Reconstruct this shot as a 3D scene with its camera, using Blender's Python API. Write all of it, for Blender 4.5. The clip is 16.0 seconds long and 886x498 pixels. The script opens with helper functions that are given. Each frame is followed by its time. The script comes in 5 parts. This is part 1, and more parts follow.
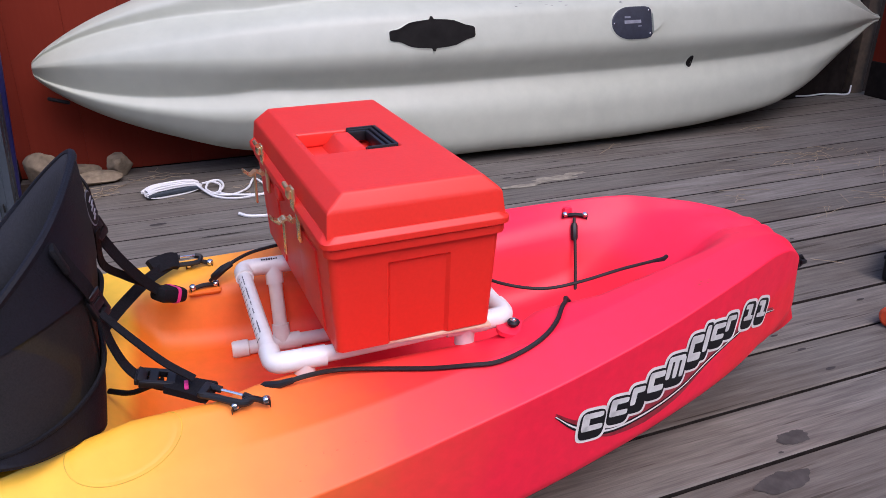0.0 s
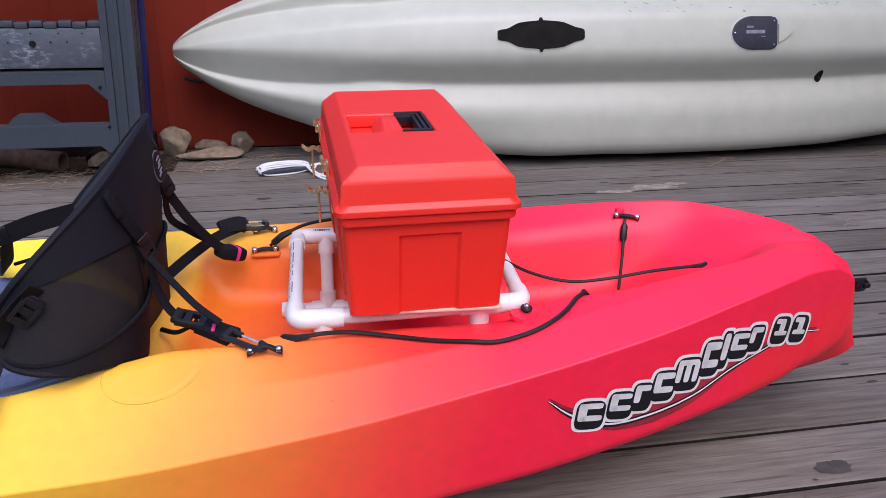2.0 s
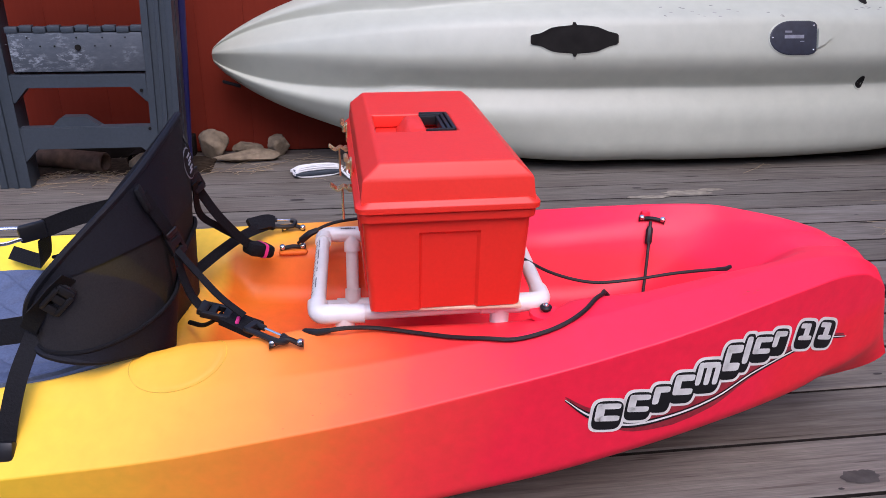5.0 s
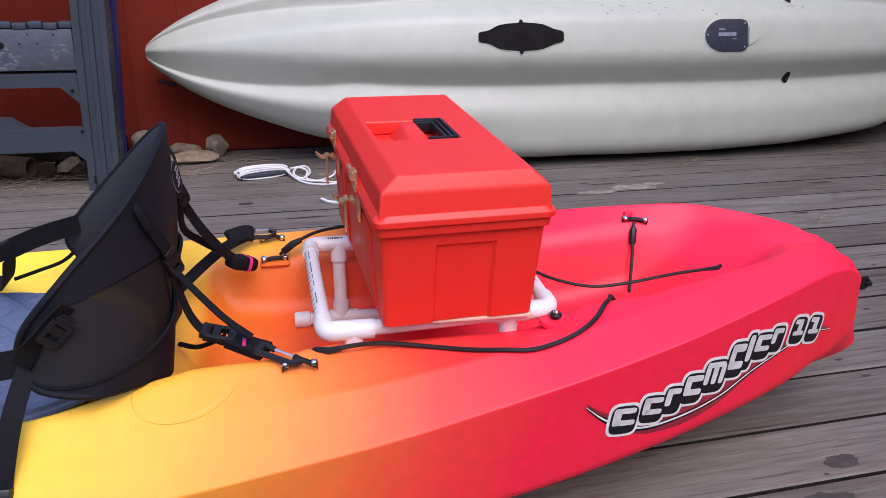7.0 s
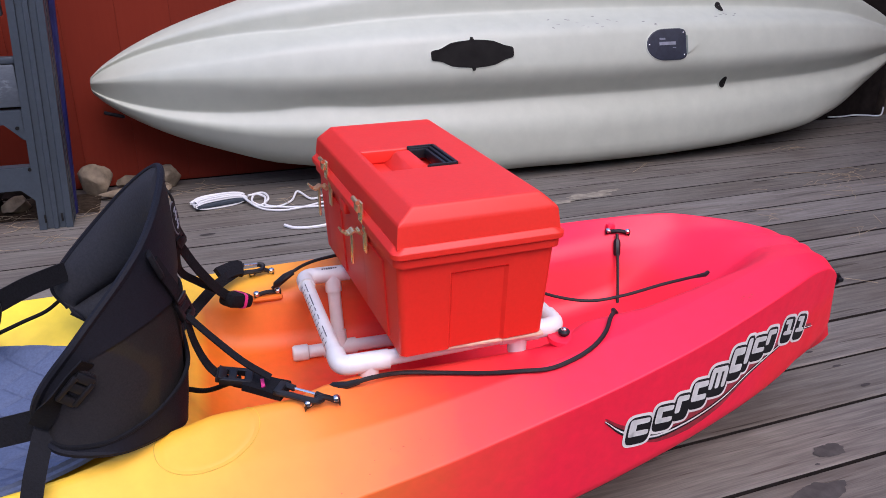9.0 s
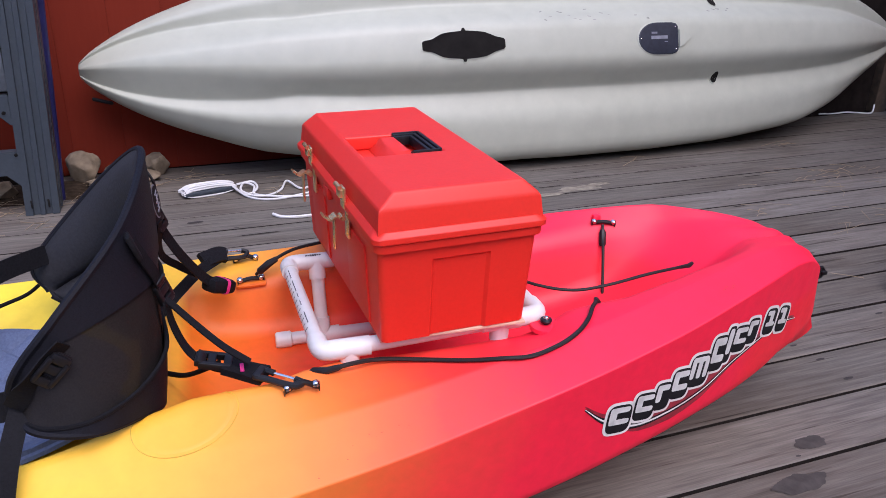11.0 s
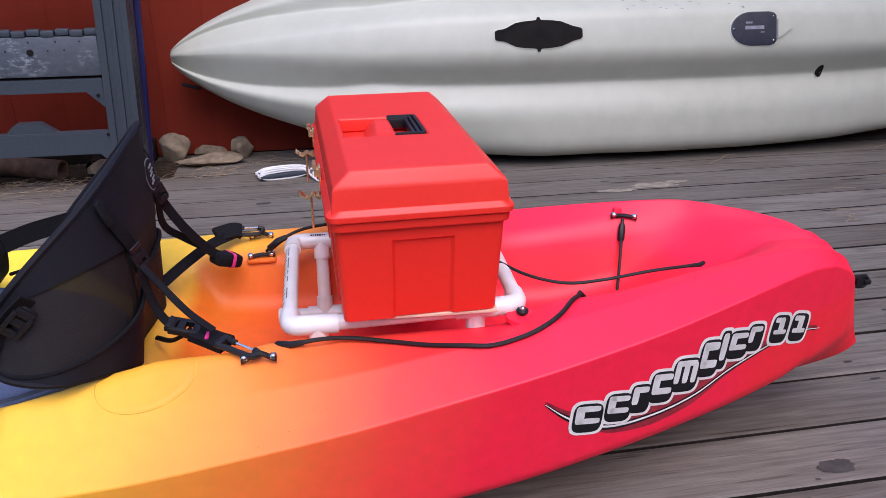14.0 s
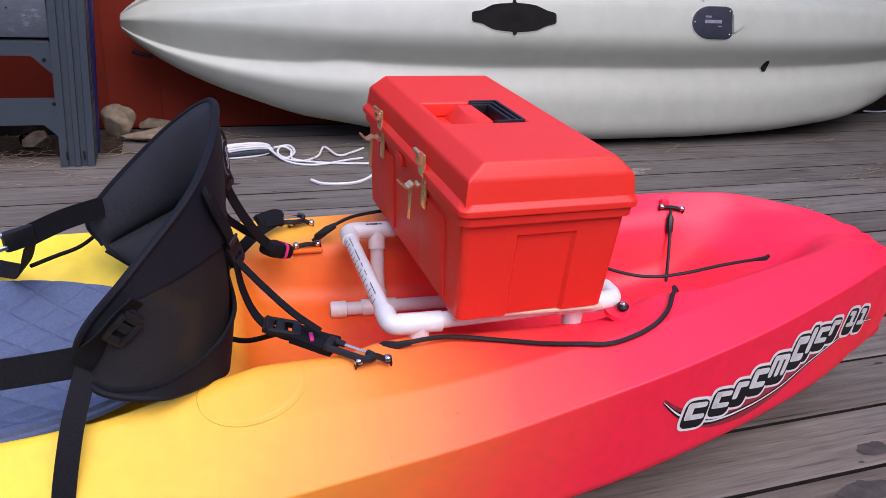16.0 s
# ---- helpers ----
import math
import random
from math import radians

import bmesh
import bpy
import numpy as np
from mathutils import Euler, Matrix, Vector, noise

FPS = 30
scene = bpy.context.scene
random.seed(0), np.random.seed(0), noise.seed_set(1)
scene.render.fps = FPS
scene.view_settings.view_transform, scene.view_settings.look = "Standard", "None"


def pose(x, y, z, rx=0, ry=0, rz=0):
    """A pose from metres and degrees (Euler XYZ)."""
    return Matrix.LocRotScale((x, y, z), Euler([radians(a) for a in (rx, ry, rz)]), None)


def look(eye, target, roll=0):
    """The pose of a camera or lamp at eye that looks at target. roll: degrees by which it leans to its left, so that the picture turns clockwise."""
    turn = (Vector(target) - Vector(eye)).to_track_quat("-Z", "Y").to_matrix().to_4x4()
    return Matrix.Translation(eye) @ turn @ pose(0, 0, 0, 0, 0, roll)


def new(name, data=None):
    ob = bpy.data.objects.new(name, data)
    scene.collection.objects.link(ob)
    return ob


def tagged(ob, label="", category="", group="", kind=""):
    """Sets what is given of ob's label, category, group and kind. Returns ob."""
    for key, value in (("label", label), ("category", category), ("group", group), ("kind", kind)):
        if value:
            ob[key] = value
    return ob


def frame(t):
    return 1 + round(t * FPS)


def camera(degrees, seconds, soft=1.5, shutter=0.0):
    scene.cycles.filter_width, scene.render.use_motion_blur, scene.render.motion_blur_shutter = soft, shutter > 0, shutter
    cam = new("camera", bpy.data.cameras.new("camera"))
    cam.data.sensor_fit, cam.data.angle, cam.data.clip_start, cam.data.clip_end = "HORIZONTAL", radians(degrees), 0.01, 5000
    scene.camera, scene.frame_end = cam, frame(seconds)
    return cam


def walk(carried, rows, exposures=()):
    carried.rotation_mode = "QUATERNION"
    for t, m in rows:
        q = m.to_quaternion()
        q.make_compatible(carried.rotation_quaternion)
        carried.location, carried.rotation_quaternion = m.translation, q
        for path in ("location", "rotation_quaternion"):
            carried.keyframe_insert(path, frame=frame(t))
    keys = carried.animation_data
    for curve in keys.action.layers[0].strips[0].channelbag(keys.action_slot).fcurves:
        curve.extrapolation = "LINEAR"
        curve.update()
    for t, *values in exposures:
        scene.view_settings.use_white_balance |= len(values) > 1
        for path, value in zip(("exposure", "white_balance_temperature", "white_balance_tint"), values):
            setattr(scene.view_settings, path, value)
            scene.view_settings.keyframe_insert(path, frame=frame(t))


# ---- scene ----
cam = camera(60.7, 16.0, soft=0.7)
PATH = [
    (0, (0.415, 0.611, 0.984), (1.107, 2.301, 0.167), 0.3),
    (0.5, (0.412, 0.6, 0.989), (1.085, 2.305, 0.19), -0.0),
    (1, (0.422, 0.589, 0.988), (1.021, 2.309, 0.163), -1.0),
    (1.5, (0.496, 0.54, 0.997), (0.956, 2.302, 0.169), -0.3),
    (2, (0.577, 0.486, 0.978), (0.922, 2.281, 0.166), 1.1),
    (2.5, (0.615, 0.466, 0.98), (0.867, 2.277, 0.169), 0.1),
    (3, (0.603, 0.464, 0.966), (0.852, 2.289, 0.186), 1.7),
    (3.5, (0.61, 0.464, 0.967), (0.89, 2.278, 0.172), 2.3),
    (4, (0.614, 0.459, 0.973), (0.898, 2.279, 0.194), 1.1),
    (4.5, (0.623, 0.457, 0.984), (0.897, 2.279, 0.205), 0.4),
    (5, (0.602, 0.463, 0.971), (0.85, 2.28, 0.174), 0.7),
    (5.2, (0.601, 0.467, 0.968), (0.843, 2.287, 0.174), 1.0),
    (7.3, (0.397, 0.542, 0.992), (0.904, 2.298, 0.179), 1.6),
    (7.5, (0.358, 0.551, 0.997), (0.883, 2.31, 0.203), 1.3),
    (8, (0.308, 0.558, 1.015), (0.875, 2.327, 0.274), 1.0),
    (8.5, (0.314, 0.555, 1.011), (0.897, 2.298, 0.221), 0.4),
    (9, (0.334, 0.565, 1.011), (0.977, 2.29, 0.229), 0.5),
    (9.2, (0.338, 0.557, 1.01), (0.992, 2.277, 0.227), 0.7),
    (11.3, (0.351, 0.557, 0.998), (1.004, 2.272, 0.203), 1.5),
    (11.5, (0.343, 0.546, 0.999), (0.966, 2.281, 0.222), 1.5),
    (12, (0.368, 0.544, 0.991), (0.965, 2.274, 0.184), 2.2),
    (12.5, (0.463, 0.515, 1.002), (0.934, 2.297, 0.225), 3.7),
    (13, (0.566, 0.487, 0.981), (0.892, 2.3, 0.203), 0.0),
    (13.5, (0.6, 0.494, 0.969), (0.948, 2.294, 0.17), 0.9),
    (14, (0.597, 0.492, 0.979), (0.928, 2.29, 0.169), 0.0),
    (14.5, (0.552, 0.528, 0.966), (0.941, 2.316, 0.159), 2.1),
    (15, (0.443, 0.595, 0.965), (0.99, 2.334, 0.143), 2.6),
    (15.5, (0.321, 0.639, 0.992), (0.985, 2.358, 0.215), 4.7),
    (16, (0.264, 0.643, 0.965), (0.897, 2.339, 0.114), 4.6),
]
walk(cam, [(t, look(eye, target, roll)) for t, eye, target, roll in PATH])

# ---- light ----
world = bpy.data.worlds.new("world")
scene.world = world
world.use_nodes = True
wn, wl = world.node_tree.nodes, world.node_tree.links
sky = wn.new("ShaderNodeTexSky")
sky.sky_type, sky.sun_disc = "NISHITA", False
sky.sun_elevation, sky.sun_rotation = radians(55), radians(171)
wl.new(sky.outputs[0], wn["Background"].inputs[0])
wn["Background"].inputs[1].default_value = 0.185
sky.dust_density, sky.ozone_density = 2.0, 1.0
sun = new("sun", bpy.data.lights.new("sun", "SUN"))
sun.data.energy, sun.data.angle, sun.data.color = 1.3, radians(50), (1.0, 0.92, 0.82)
sun.matrix_world = look((1.4, -2.2, 6.1), (0.8, 2.0, 0.0))
scene.view_settings.exposure = 0.82
scene.view_settings.use_white_balance = True
scene.view_settings.white_balance_temperature, scene.view_settings.white_balance_tint = 5900, 23


# ---- materials ----
def shader(name, colour, rough=0.5, metal=0.0, spec=0.5):
    m = bpy.data.materials.new(name)
    m.use_nodes = True
    b = m.node_tree.nodes["Principled BSDF"]
    b.inputs["Base Color"].default_value = (*colour, 1)
    b.inputs["Roughness"].default_value = rough
    b.inputs["Metallic"].default_value = metal
    b.inputs["Specular IOR Level"].default_value = spec
    return m, m.node_tree.nodes, m.node_tree.links, b


def noise_node(n, l, scale, detail=4, stretch=(1, 1, 1), source="Object", rough=0.55):
    co = n.new("ShaderNodeTexCoord")
    mp = n.new("ShaderNodeMapping")
    mp.inputs["Scale"].default_value = stretch
    l.new(co.outputs[source], mp.inputs[0])
    t = n.new("ShaderNodeTexNoise")
    t.inputs["Scale"].default_value = scale
    t.inputs["Detail"].default_value = detail
    t.inputs["Roughness"].default_value = rough
    l.new(mp.outputs[0], t.inputs["Vector"])
    return t, mp


def ramp(n, l, src, stops):
    r = n.new("ShaderNodeValToRGB")
    e = r.color_ramp.elements
    while len(e) > 1:
        e.remove(e[-1])
    e[0].position, e[0].color = stops[0][0], (*stops[0][1], 1)
    for p, c in stops[1:]:
        k = e.new(p)
        k.color = (*c, 1)
    l.new(src, r.inputs[0])
    return r


def mix(n, l, fac, a, b, mode="MIX"):
    m = n.new("ShaderNodeMix")
    m.data_type, m.blend_type = "RGBA", mode
    for sock, v in ((m.inputs[0], fac), (m.inputs[6], a), (m.inputs[7], b)):
        if isinstance(v, (int, float)):
            sock.default_value = v
        elif isinstance(v, tuple):
            sock.default_value = (*v, 1)
        else:
            l.new(v, sock)
    return m.outputs[2]


def bump(n, l, bsdf, height, strength, distance=0.002):
    b = n.new("ShaderNodeBump")
    b.inputs["Strength"].default_value = strength
    b.inputs["Distance"].default_value = distance
    l.new(height, b.inputs["Height"])
    l.new(b.outputs[0], bsdf.inputs["Normal"])


def varied(name, colour, rough=0.5, scale=30, amount=0.25, metal=0.0, strength=0.1, spec=0.5, blot=4):
    """A surface of one colour with fine grain, larger blotches and a little relief."""
    m, n, l, b = shader(name, colour, rough, metal, spec)
    t, _ = noise_node(n, l, scale, 5)
    u, _ = noise_node(n, l, blot, 3)
    lo = tuple(c * (1 - amount) for c in colour)
    hi = tuple(min(1, c * (1 + amount)) for c in colour)
    r = ramp(n, l, t.outputs[0], [(0.3, lo), (0.7, hi)])
    q = ramp(n, l, u.outputs[0], [(0.35, (1 - amount * 0.6,) * 3), (0.65, (1, 1, 1))])
    l.new(mix(n, l, 1.0, r.outputs[0], q.outputs[0], "MULTIPLY"), b.inputs["Base Color"])
    k = n.new("ShaderNodeMapRange")
    k.inputs[3].default_value, k.inputs[4].default_value = max(0.03, rough - 0.08), min(1, rough + 0.1)
    l.new(u.outputs[0], k.inputs[0])
    l.new(k.outputs[0], b.inputs["Roughness"])
    bump(n, l, b, t.outputs[0], strength)
    return m


def deck_material():
    m, n, l, b = shader("weathered deck wood", (0.2, 0.18, 0.17), 0.72, 0, 0.22)
    info = n.new("ShaderNodeObjectInfo")
    t, mp = noise_node(n, l, 9, 6, (0.5, 9, 9))
    add = n.new("ShaderNodeVectorMath")
    add.operation = "ADD"
    sc = n.new("ShaderNodeVectorMath")
    sc.operation = "SCALE"
    co = n.new("ShaderNodeCombineXYZ")
    for i in range(3):
        l.new(info.outputs["Random"], co.inputs[i])
    l.new(co.outputs[0], sc.inputs[0])
    sc.inputs[3].default_value = 40
    src = mp.inputs[0].links[0].from_socket
    l.new(src, add.inputs[0])
    l.new(sc.outputs[0], add.inputs[1])
    l.new(add.outputs[0], mp.inputs[0])
    u, mq = noise_node(n, l, 2.2, 4, (1, 2.4, 1))
    l.new(add.outputs[0], mq.inputs[0])
    f, mf = noise_node(n, l, 60, 4, (0.25, 6, 6))
    l.new(add.outputs[0], mf.inputs[0])
    base = ramp(n, l, t.outputs[0], [(0.25, (0.092, 0.083, 0.072)), (0.5, (0.15, 0.138, 0.12)), (0.75, (0.2, 0.186, 0.164))])
    blot = ramp(n, l, u.outputs[0], [(0.3, (0.8, 0.75, 0.71)), (0.6, (1, 1, 1))])
    c = mix(n, l, 1.0, base.outputs[0], blot.outputs[0], "MULTIPLY")
    fine = ramp(n, l, f.outputs[0], [(0.3, (0.8, 0.8, 0.8)), (0.65, (1.08, 1.08, 1.08))])
    c = mix(n, l, 1.0, c, fine.outputs[0], "MULTIPLY")
    # long drying cracks along the grain
    w, mw = noise_node(n, l, 5, 3, (0.45, 11, 11))
    l.new(add.outputs[0], mw.inputs[0])
    crack = ramp(n, l, w.outputs[0], [(0.325, (0.5, 0.47, 0.44)), (0.355, (1, 1, 1)), (0.66, (1, 1, 1)), (0.7, (0.72, 0.69, 0.67))])
    c = mix(n, l, 1.0, c, crack.outputs[0], "MULTIPLY")
    tint = ramp(n, l, info.outputs["Random"], [(0.0, (0.84, 0.82, 0.8)), (0.5, (1, 0.98, 0.97)), (1.0, (1.12, 1.1, 1.1))])
    c = mix(n, l, 1.0, c, tint.outputs[0], "MULTIPLY")
    l.new(c, b.inputs["Base Color"])
    bump(n, l, b, f.outputs[0], 0.5, 0.002)
    return m


def wall_material():
    m, n, l, b = shader("red stained siding", (0.2, 0.03, 0.015), 0.85, 0, 0.12)
    info = n.new("ShaderNodeObjectInfo")
    t, mp = noise_node(n, l, 10, 6, (9, 9, 0.6))
    u, _ = noise_node(n, l, 1.6, 4, (1, 1, 0.6))
    base = ramp(n, l, t.outputs[0], [(0.25, (0.142, 0.017, 0.0075)), (0.55, (0.15, 0.0185, 0.0082)), (0.8, (0.158, 0.02, 0.009))])
    q = ramp(n, l, u.outputs[0], [(0.3, (0.85, 0.82, 0.8)), (0.65, (1.03, 1.03, 1.03))])
    c = mix(n, l, 1.0, base.outputs[0], q.outputs[0], "MULTIPLY")
    tint = ramp(n, l, info.outputs["Random"], [(0, (0.94, 0.94, 0.94)), (1, (1.05, 1.05, 1.05))])
    l.new(mix(n, l, 1.0, c, tint.outputs[0], "MULTIPLY"), b.inputs["Base Color"])
    bump(n, l, b, t.outputs[0], 0.15, 0.002)
    return m


def rubbed_plastic():
    """Grey plastic with pale rubbed patches and short scrapes."""
    m, n, l, b = shader("scratched grey plastic", (0.06, 0.07, 0.084), 0.5, 0, 0.4)
    big, _ = noise_node(n, l, 7, 3)
    fine, _ = noise_node(n, l, 38, 6, (1, 1, 2.2), rough=0.7)
    base = ramp(n, l, fine.outputs[0], [(0.3, (0.05, 0.06, 0.073)), (0.7, (0.075, 0.087, 0.102))])
    where = ramp(n, l, big.outputs[0], [(0.5, (0, 0, 0)), (0.66, (1, 1, 1))])
    marks = ramp(n, l, fine.outputs[0], [(0.5, (0, 0, 0)), (0.6, (0.8, 0.8, 0.8))])
    mask = mix(n, l, 1.0, where.outputs[0], marks.outputs[0], "MULTIPLY")
    l.new(mix(n, l, mask, base.outputs[0], (0.3, 0.33, 0.36)), b.inputs["Base Color"])
    bump(n, l, b, fine.outputs[0], 0.2)
    return m


def hull_material():
    """Moulded plastic that runs from yellow at the seat through orange to red at the stern."""
    m, n, l, b = shader("sunset plastic", (0.7, 0.1, 0.05), 0.5, 0, 0.5)
    co = n.new("ShaderNodeTexCoord")
    sep = n.new("ShaderNodeSeparateXYZ")
    l.new(co.outputs["Object"], sep.inputs[0])
    t, _ = noise_node(n, l, 5, 5)
    g, _ = noise_node(n, l, 45, 4)
    k = n.new("ShaderNodeMath")
    k.operation = "MULTIPLY_ADD"
    l.new(t.outputs[0], k.inputs[0])
    k.inputs[1].default_value = 0.13
    low = n.new("ShaderNodeMapRange")
    low.inputs[1].default_value, low.inputs[2].default_value = 0.34, 0.2
    low.inputs[3].default_value, low.inputs[4].default_value = 0.0, 0.04
    l.new(sep.outputs[2], low.inputs[0])
    add = n.new("ShaderNodeMath")
    l.new(sep.outputs[0], add.inputs[0])
    l.new(low.outputs[0], add.inputs[1])
    # the far flange stays yellow further aft
    rim = n.new("ShaderNodeMapRange")
    rim.inputs[1].default_value, rim.inputs[2].default_value = 0.16, 0.26
    rim.inputs[3].default_value, rim.inputs[4].default_value = 0.0, -0.1
    l.new(sep.outputs[1], rim.inputs[0])
    both = n.new("ShaderNodeMath")
    l.new(add.outputs[0], both.inputs[0])
    l.new(rim.outputs[0], both.inputs[1])
    # deeper orange painted inside the sunk well for its shade and bounced light
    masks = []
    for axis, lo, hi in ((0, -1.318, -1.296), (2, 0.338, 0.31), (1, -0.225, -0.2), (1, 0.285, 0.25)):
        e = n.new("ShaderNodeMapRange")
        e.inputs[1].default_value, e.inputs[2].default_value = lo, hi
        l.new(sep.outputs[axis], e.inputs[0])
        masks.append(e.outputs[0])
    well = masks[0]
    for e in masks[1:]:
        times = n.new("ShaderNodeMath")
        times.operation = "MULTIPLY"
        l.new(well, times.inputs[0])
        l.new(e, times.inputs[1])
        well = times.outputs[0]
    mottle = n.new("ShaderNodeMath")
    mottle.operation = "MULTIPLY_ADD"
    mottle.inputs[1].default_value = 0.05
    l.new(g.outputs[0], mottle.inputs[0])
    l.new(both.outputs[0], mottle.inputs[2])
    l.new(mottle.outputs[0], k.inputs[2])
    mr = n.new("ShaderNodeMapRange")
    mr.inputs[1].default_value, mr.inputs[2].default_value = -1.535, -0.535
    l.new(k.outputs[0], mr.inputs[0])
    r = ramp(n, l, mr.outputs[0], [(0.0, (0.8, 0.575, 0.02)), (0.3, (0.86, 0.42, 0.028)), (0.46, (0.89, 0.26, 0.027)), (0.58, (0.91, 0.135, 0.028)), (0.71, (0.92, 0.053, 0.036)), (0.86, (0.9, 0.014, 0.044)), (1.0, (0.9, 0.012, 0.049))])
    # darker ramp that holds the well's painted shade
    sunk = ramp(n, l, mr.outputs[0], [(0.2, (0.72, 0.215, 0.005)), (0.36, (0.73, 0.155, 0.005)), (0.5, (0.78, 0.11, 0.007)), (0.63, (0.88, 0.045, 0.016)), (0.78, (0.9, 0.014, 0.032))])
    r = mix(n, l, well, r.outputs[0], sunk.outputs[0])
    q = ramp(n, l, g.outputs[0], [(0.3, (0.93, 0.93, 0.93)), (0.7, (1.03, 1.03, 1.03))])
    l.new(mix(n, l, 1.0, r, q.outputs[0], "MULTIPLY"), b.inputs["Base Color"])
    mr2 = n.new("ShaderNodeMapRange")
    mr2.inputs[3].default_value, mr2.inputs[4].default_value = 0.46, 0.62
    l.new(t.outputs[0], mr2.inputs[0])
    l.new(mr2.outputs[0], b.inputs["Roughness"])
    f, _ = noise_node(n, l, 220, 3)
    bump(n, l, b, f.outputs[0], 0.12, 0.001)
    return m


DECK = deck_material()
WALL = wall_material()
HULL = hull_material()
CREAM = varied("cream hull plastic", (0.392, 0.408, 0.332), 0.42, 14, 0.05, 0, 0.03, 0.45, 3)
TOOL_RED = varied("red toolbox plastic", (0.68, 0.022, 0.009), 0.46, 160, 0.03, 0, 0.06, 0.5, 5)
PVC = varied("white pipe plastic", (0.66, 0.655, 0.64), 0.32, 40, 0.05, 0, 0.03, 0.5, 8)
BLACK = varied("black plastic", (0.0085, 0.0085, 0.0105), 0.42, 60, 0.25, 0, 0.1, 0.35)
# near-black colour that stands in for the shade inside holes and gaps
HOLE_SHADE = varied("painted hole shade", (0.012, 0.011, 0.01), 0.9, 20, 0.3, 0, 0.0, 0.1)
BRASS = varied("brass plating", (0.92, 0.76, 0.4), 0.28, 60, 0.1, 0.92, 0.03)
STEEL = varied("stainless steel", (0.7, 0.7, 0.7), 0.22, 60, 0.1, 1.0, 0.02)
LADDER = varied("grey ladder plastic", (0.036, 0.046, 0.057), 0.45, 90, 0.1, 0, 0.1, 0.4, 5)
BLUE = varied("blue plastic", (0.01, 0.011, 0.08), 0.4, 30, 0.2)
WEB = varied("black webbing", (0.0055, 0.0055, 0.0075), 0.75, 260, 0.4, 0, 0.5, 0.18)
CORD = varied("black shock cord", (0.009, 0.009, 0.01), 0.55, 300, 0.4, 0, 0.4, 0.4)
FABRIC = varied("black seat fabric", (0.0052, 0.0056, 0.01), 0.7, 300, 0.35, 0, 0.4, 0.22, 9)
SOFT = varied("soft black cushion cloth", (0.0195, 0.0198, 0.0235), 0.8, 200, 0.25, 0, 0.3, 0.3, 9)
MESH = varied("dark seat mesh", (0.0135, 0.0112, 0.0102), 0.7, 400, 0.4, 0, 0.4, 0.2, 6)
MESH.node_tree.nodes["Principled BSDF"].inputs["Alpha"].default_value = 0.98
PAD = varied("blue grey quilted fabric", (0.085, 0.11, 0.185), 0.85, 240, 0.15, 0, 0.3, 0.3, 12)
ROCK = varied("tan rock", (0.215, 0.17, 0.115), 0.85, 22, 0.45, 0, 0.8, 0.3, 7)
ROPE = varied("white cord", (0.58, 0.58, 0.57), 0.7, 250, 0.05, 0, 0.4)
STRAW = varied("dry pine needle", (0.34, 0.26, 0.16), 0.8, 40, 0.3)
POST = varied("brown post wood", (0.085, 0.058, 0.036), 0.75, 30, 0.3, 0, 0.4)
# near black: under the deck it stands in for shade in the gaps
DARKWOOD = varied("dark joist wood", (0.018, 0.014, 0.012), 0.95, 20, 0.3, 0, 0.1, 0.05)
GROUND = varied("bare ground", (0.12, 0.1, 0.075), 0.95, 6, 0.4, 0, 0.5, 0.2, 0.6)
WET = varied("wet deck wood", (0.055, 0.05, 0.045), 0.75, 40, 0.3, 0, 0.3, 0.4, 14)
DARK_INK = varied("black print", (0.01, 0.01, 0.012), 0.6, 40, 0.2, 0, 0.05, 0.2)
WHITE_INK = varied("white print", (0.78, 0.77, 0.74), 0.4, 40, 0.06)
RED_INK = varied("dark red print", (0.32, 0.02, 0.035), 0.4, 90, 0.3)
PINK = varied("magenta stitching", (0.6, 0.03, 0.2), 0.6, 80, 0.2)
ORANGE = varied("orange red plastic", (0.75, 0.08, 0.02), 0.4, 30, 0.1)
TEAL = varied("pale blue cord", (0.2, 0.5, 0.6), 0.6, 80, 0.2)

# ---- helpers ----
BASE = {}
KAYAK = pose(1.64, 1.69, 0, 0, 0, -3)


def thing(name, base=(0, 0, 0), frame_m=None, label="", category="", group="", kind=""):
    ob = new(name)
    ob.empty_display_size = 0.05
    ob.matrix_world = (frame_m or Matrix()) @ Matrix.Translation(base)
    BASE[ob.name] = Vector(base)
    return tagged(ob, label, category, group, kind)


def part(name, bm, material, parent, label="", smooth=True, angle=40, even=False):
    base = BASE[parent.name]
    bmesh.ops.transform(bm, matrix=Matrix.Translation(-base), verts=bm.verts)
    bmesh.ops.recalc_face_normals(bm, faces=bm.faces)
    if smooth:
        lim = radians(angle)
        for f in bm.faces:
            f.smooth = True
        for e in bm.edges:
            if len(e.link_faces) == 2 and e.calc_face_angle(0) > lim:
                e.smooth = False
    me = bpy.data.meshes.new(name)
    bm.to_mesh(me)
    bm.free()
    me.materials.append(material)
    ob = new(name, me)
    ob.parent = parent
    if even:
        ob.modifiers.new("even_normals", "WEIGHTED_NORMAL").keep_sharp = True
    BASE[ob.name] = base
    return tagged(ob, label)


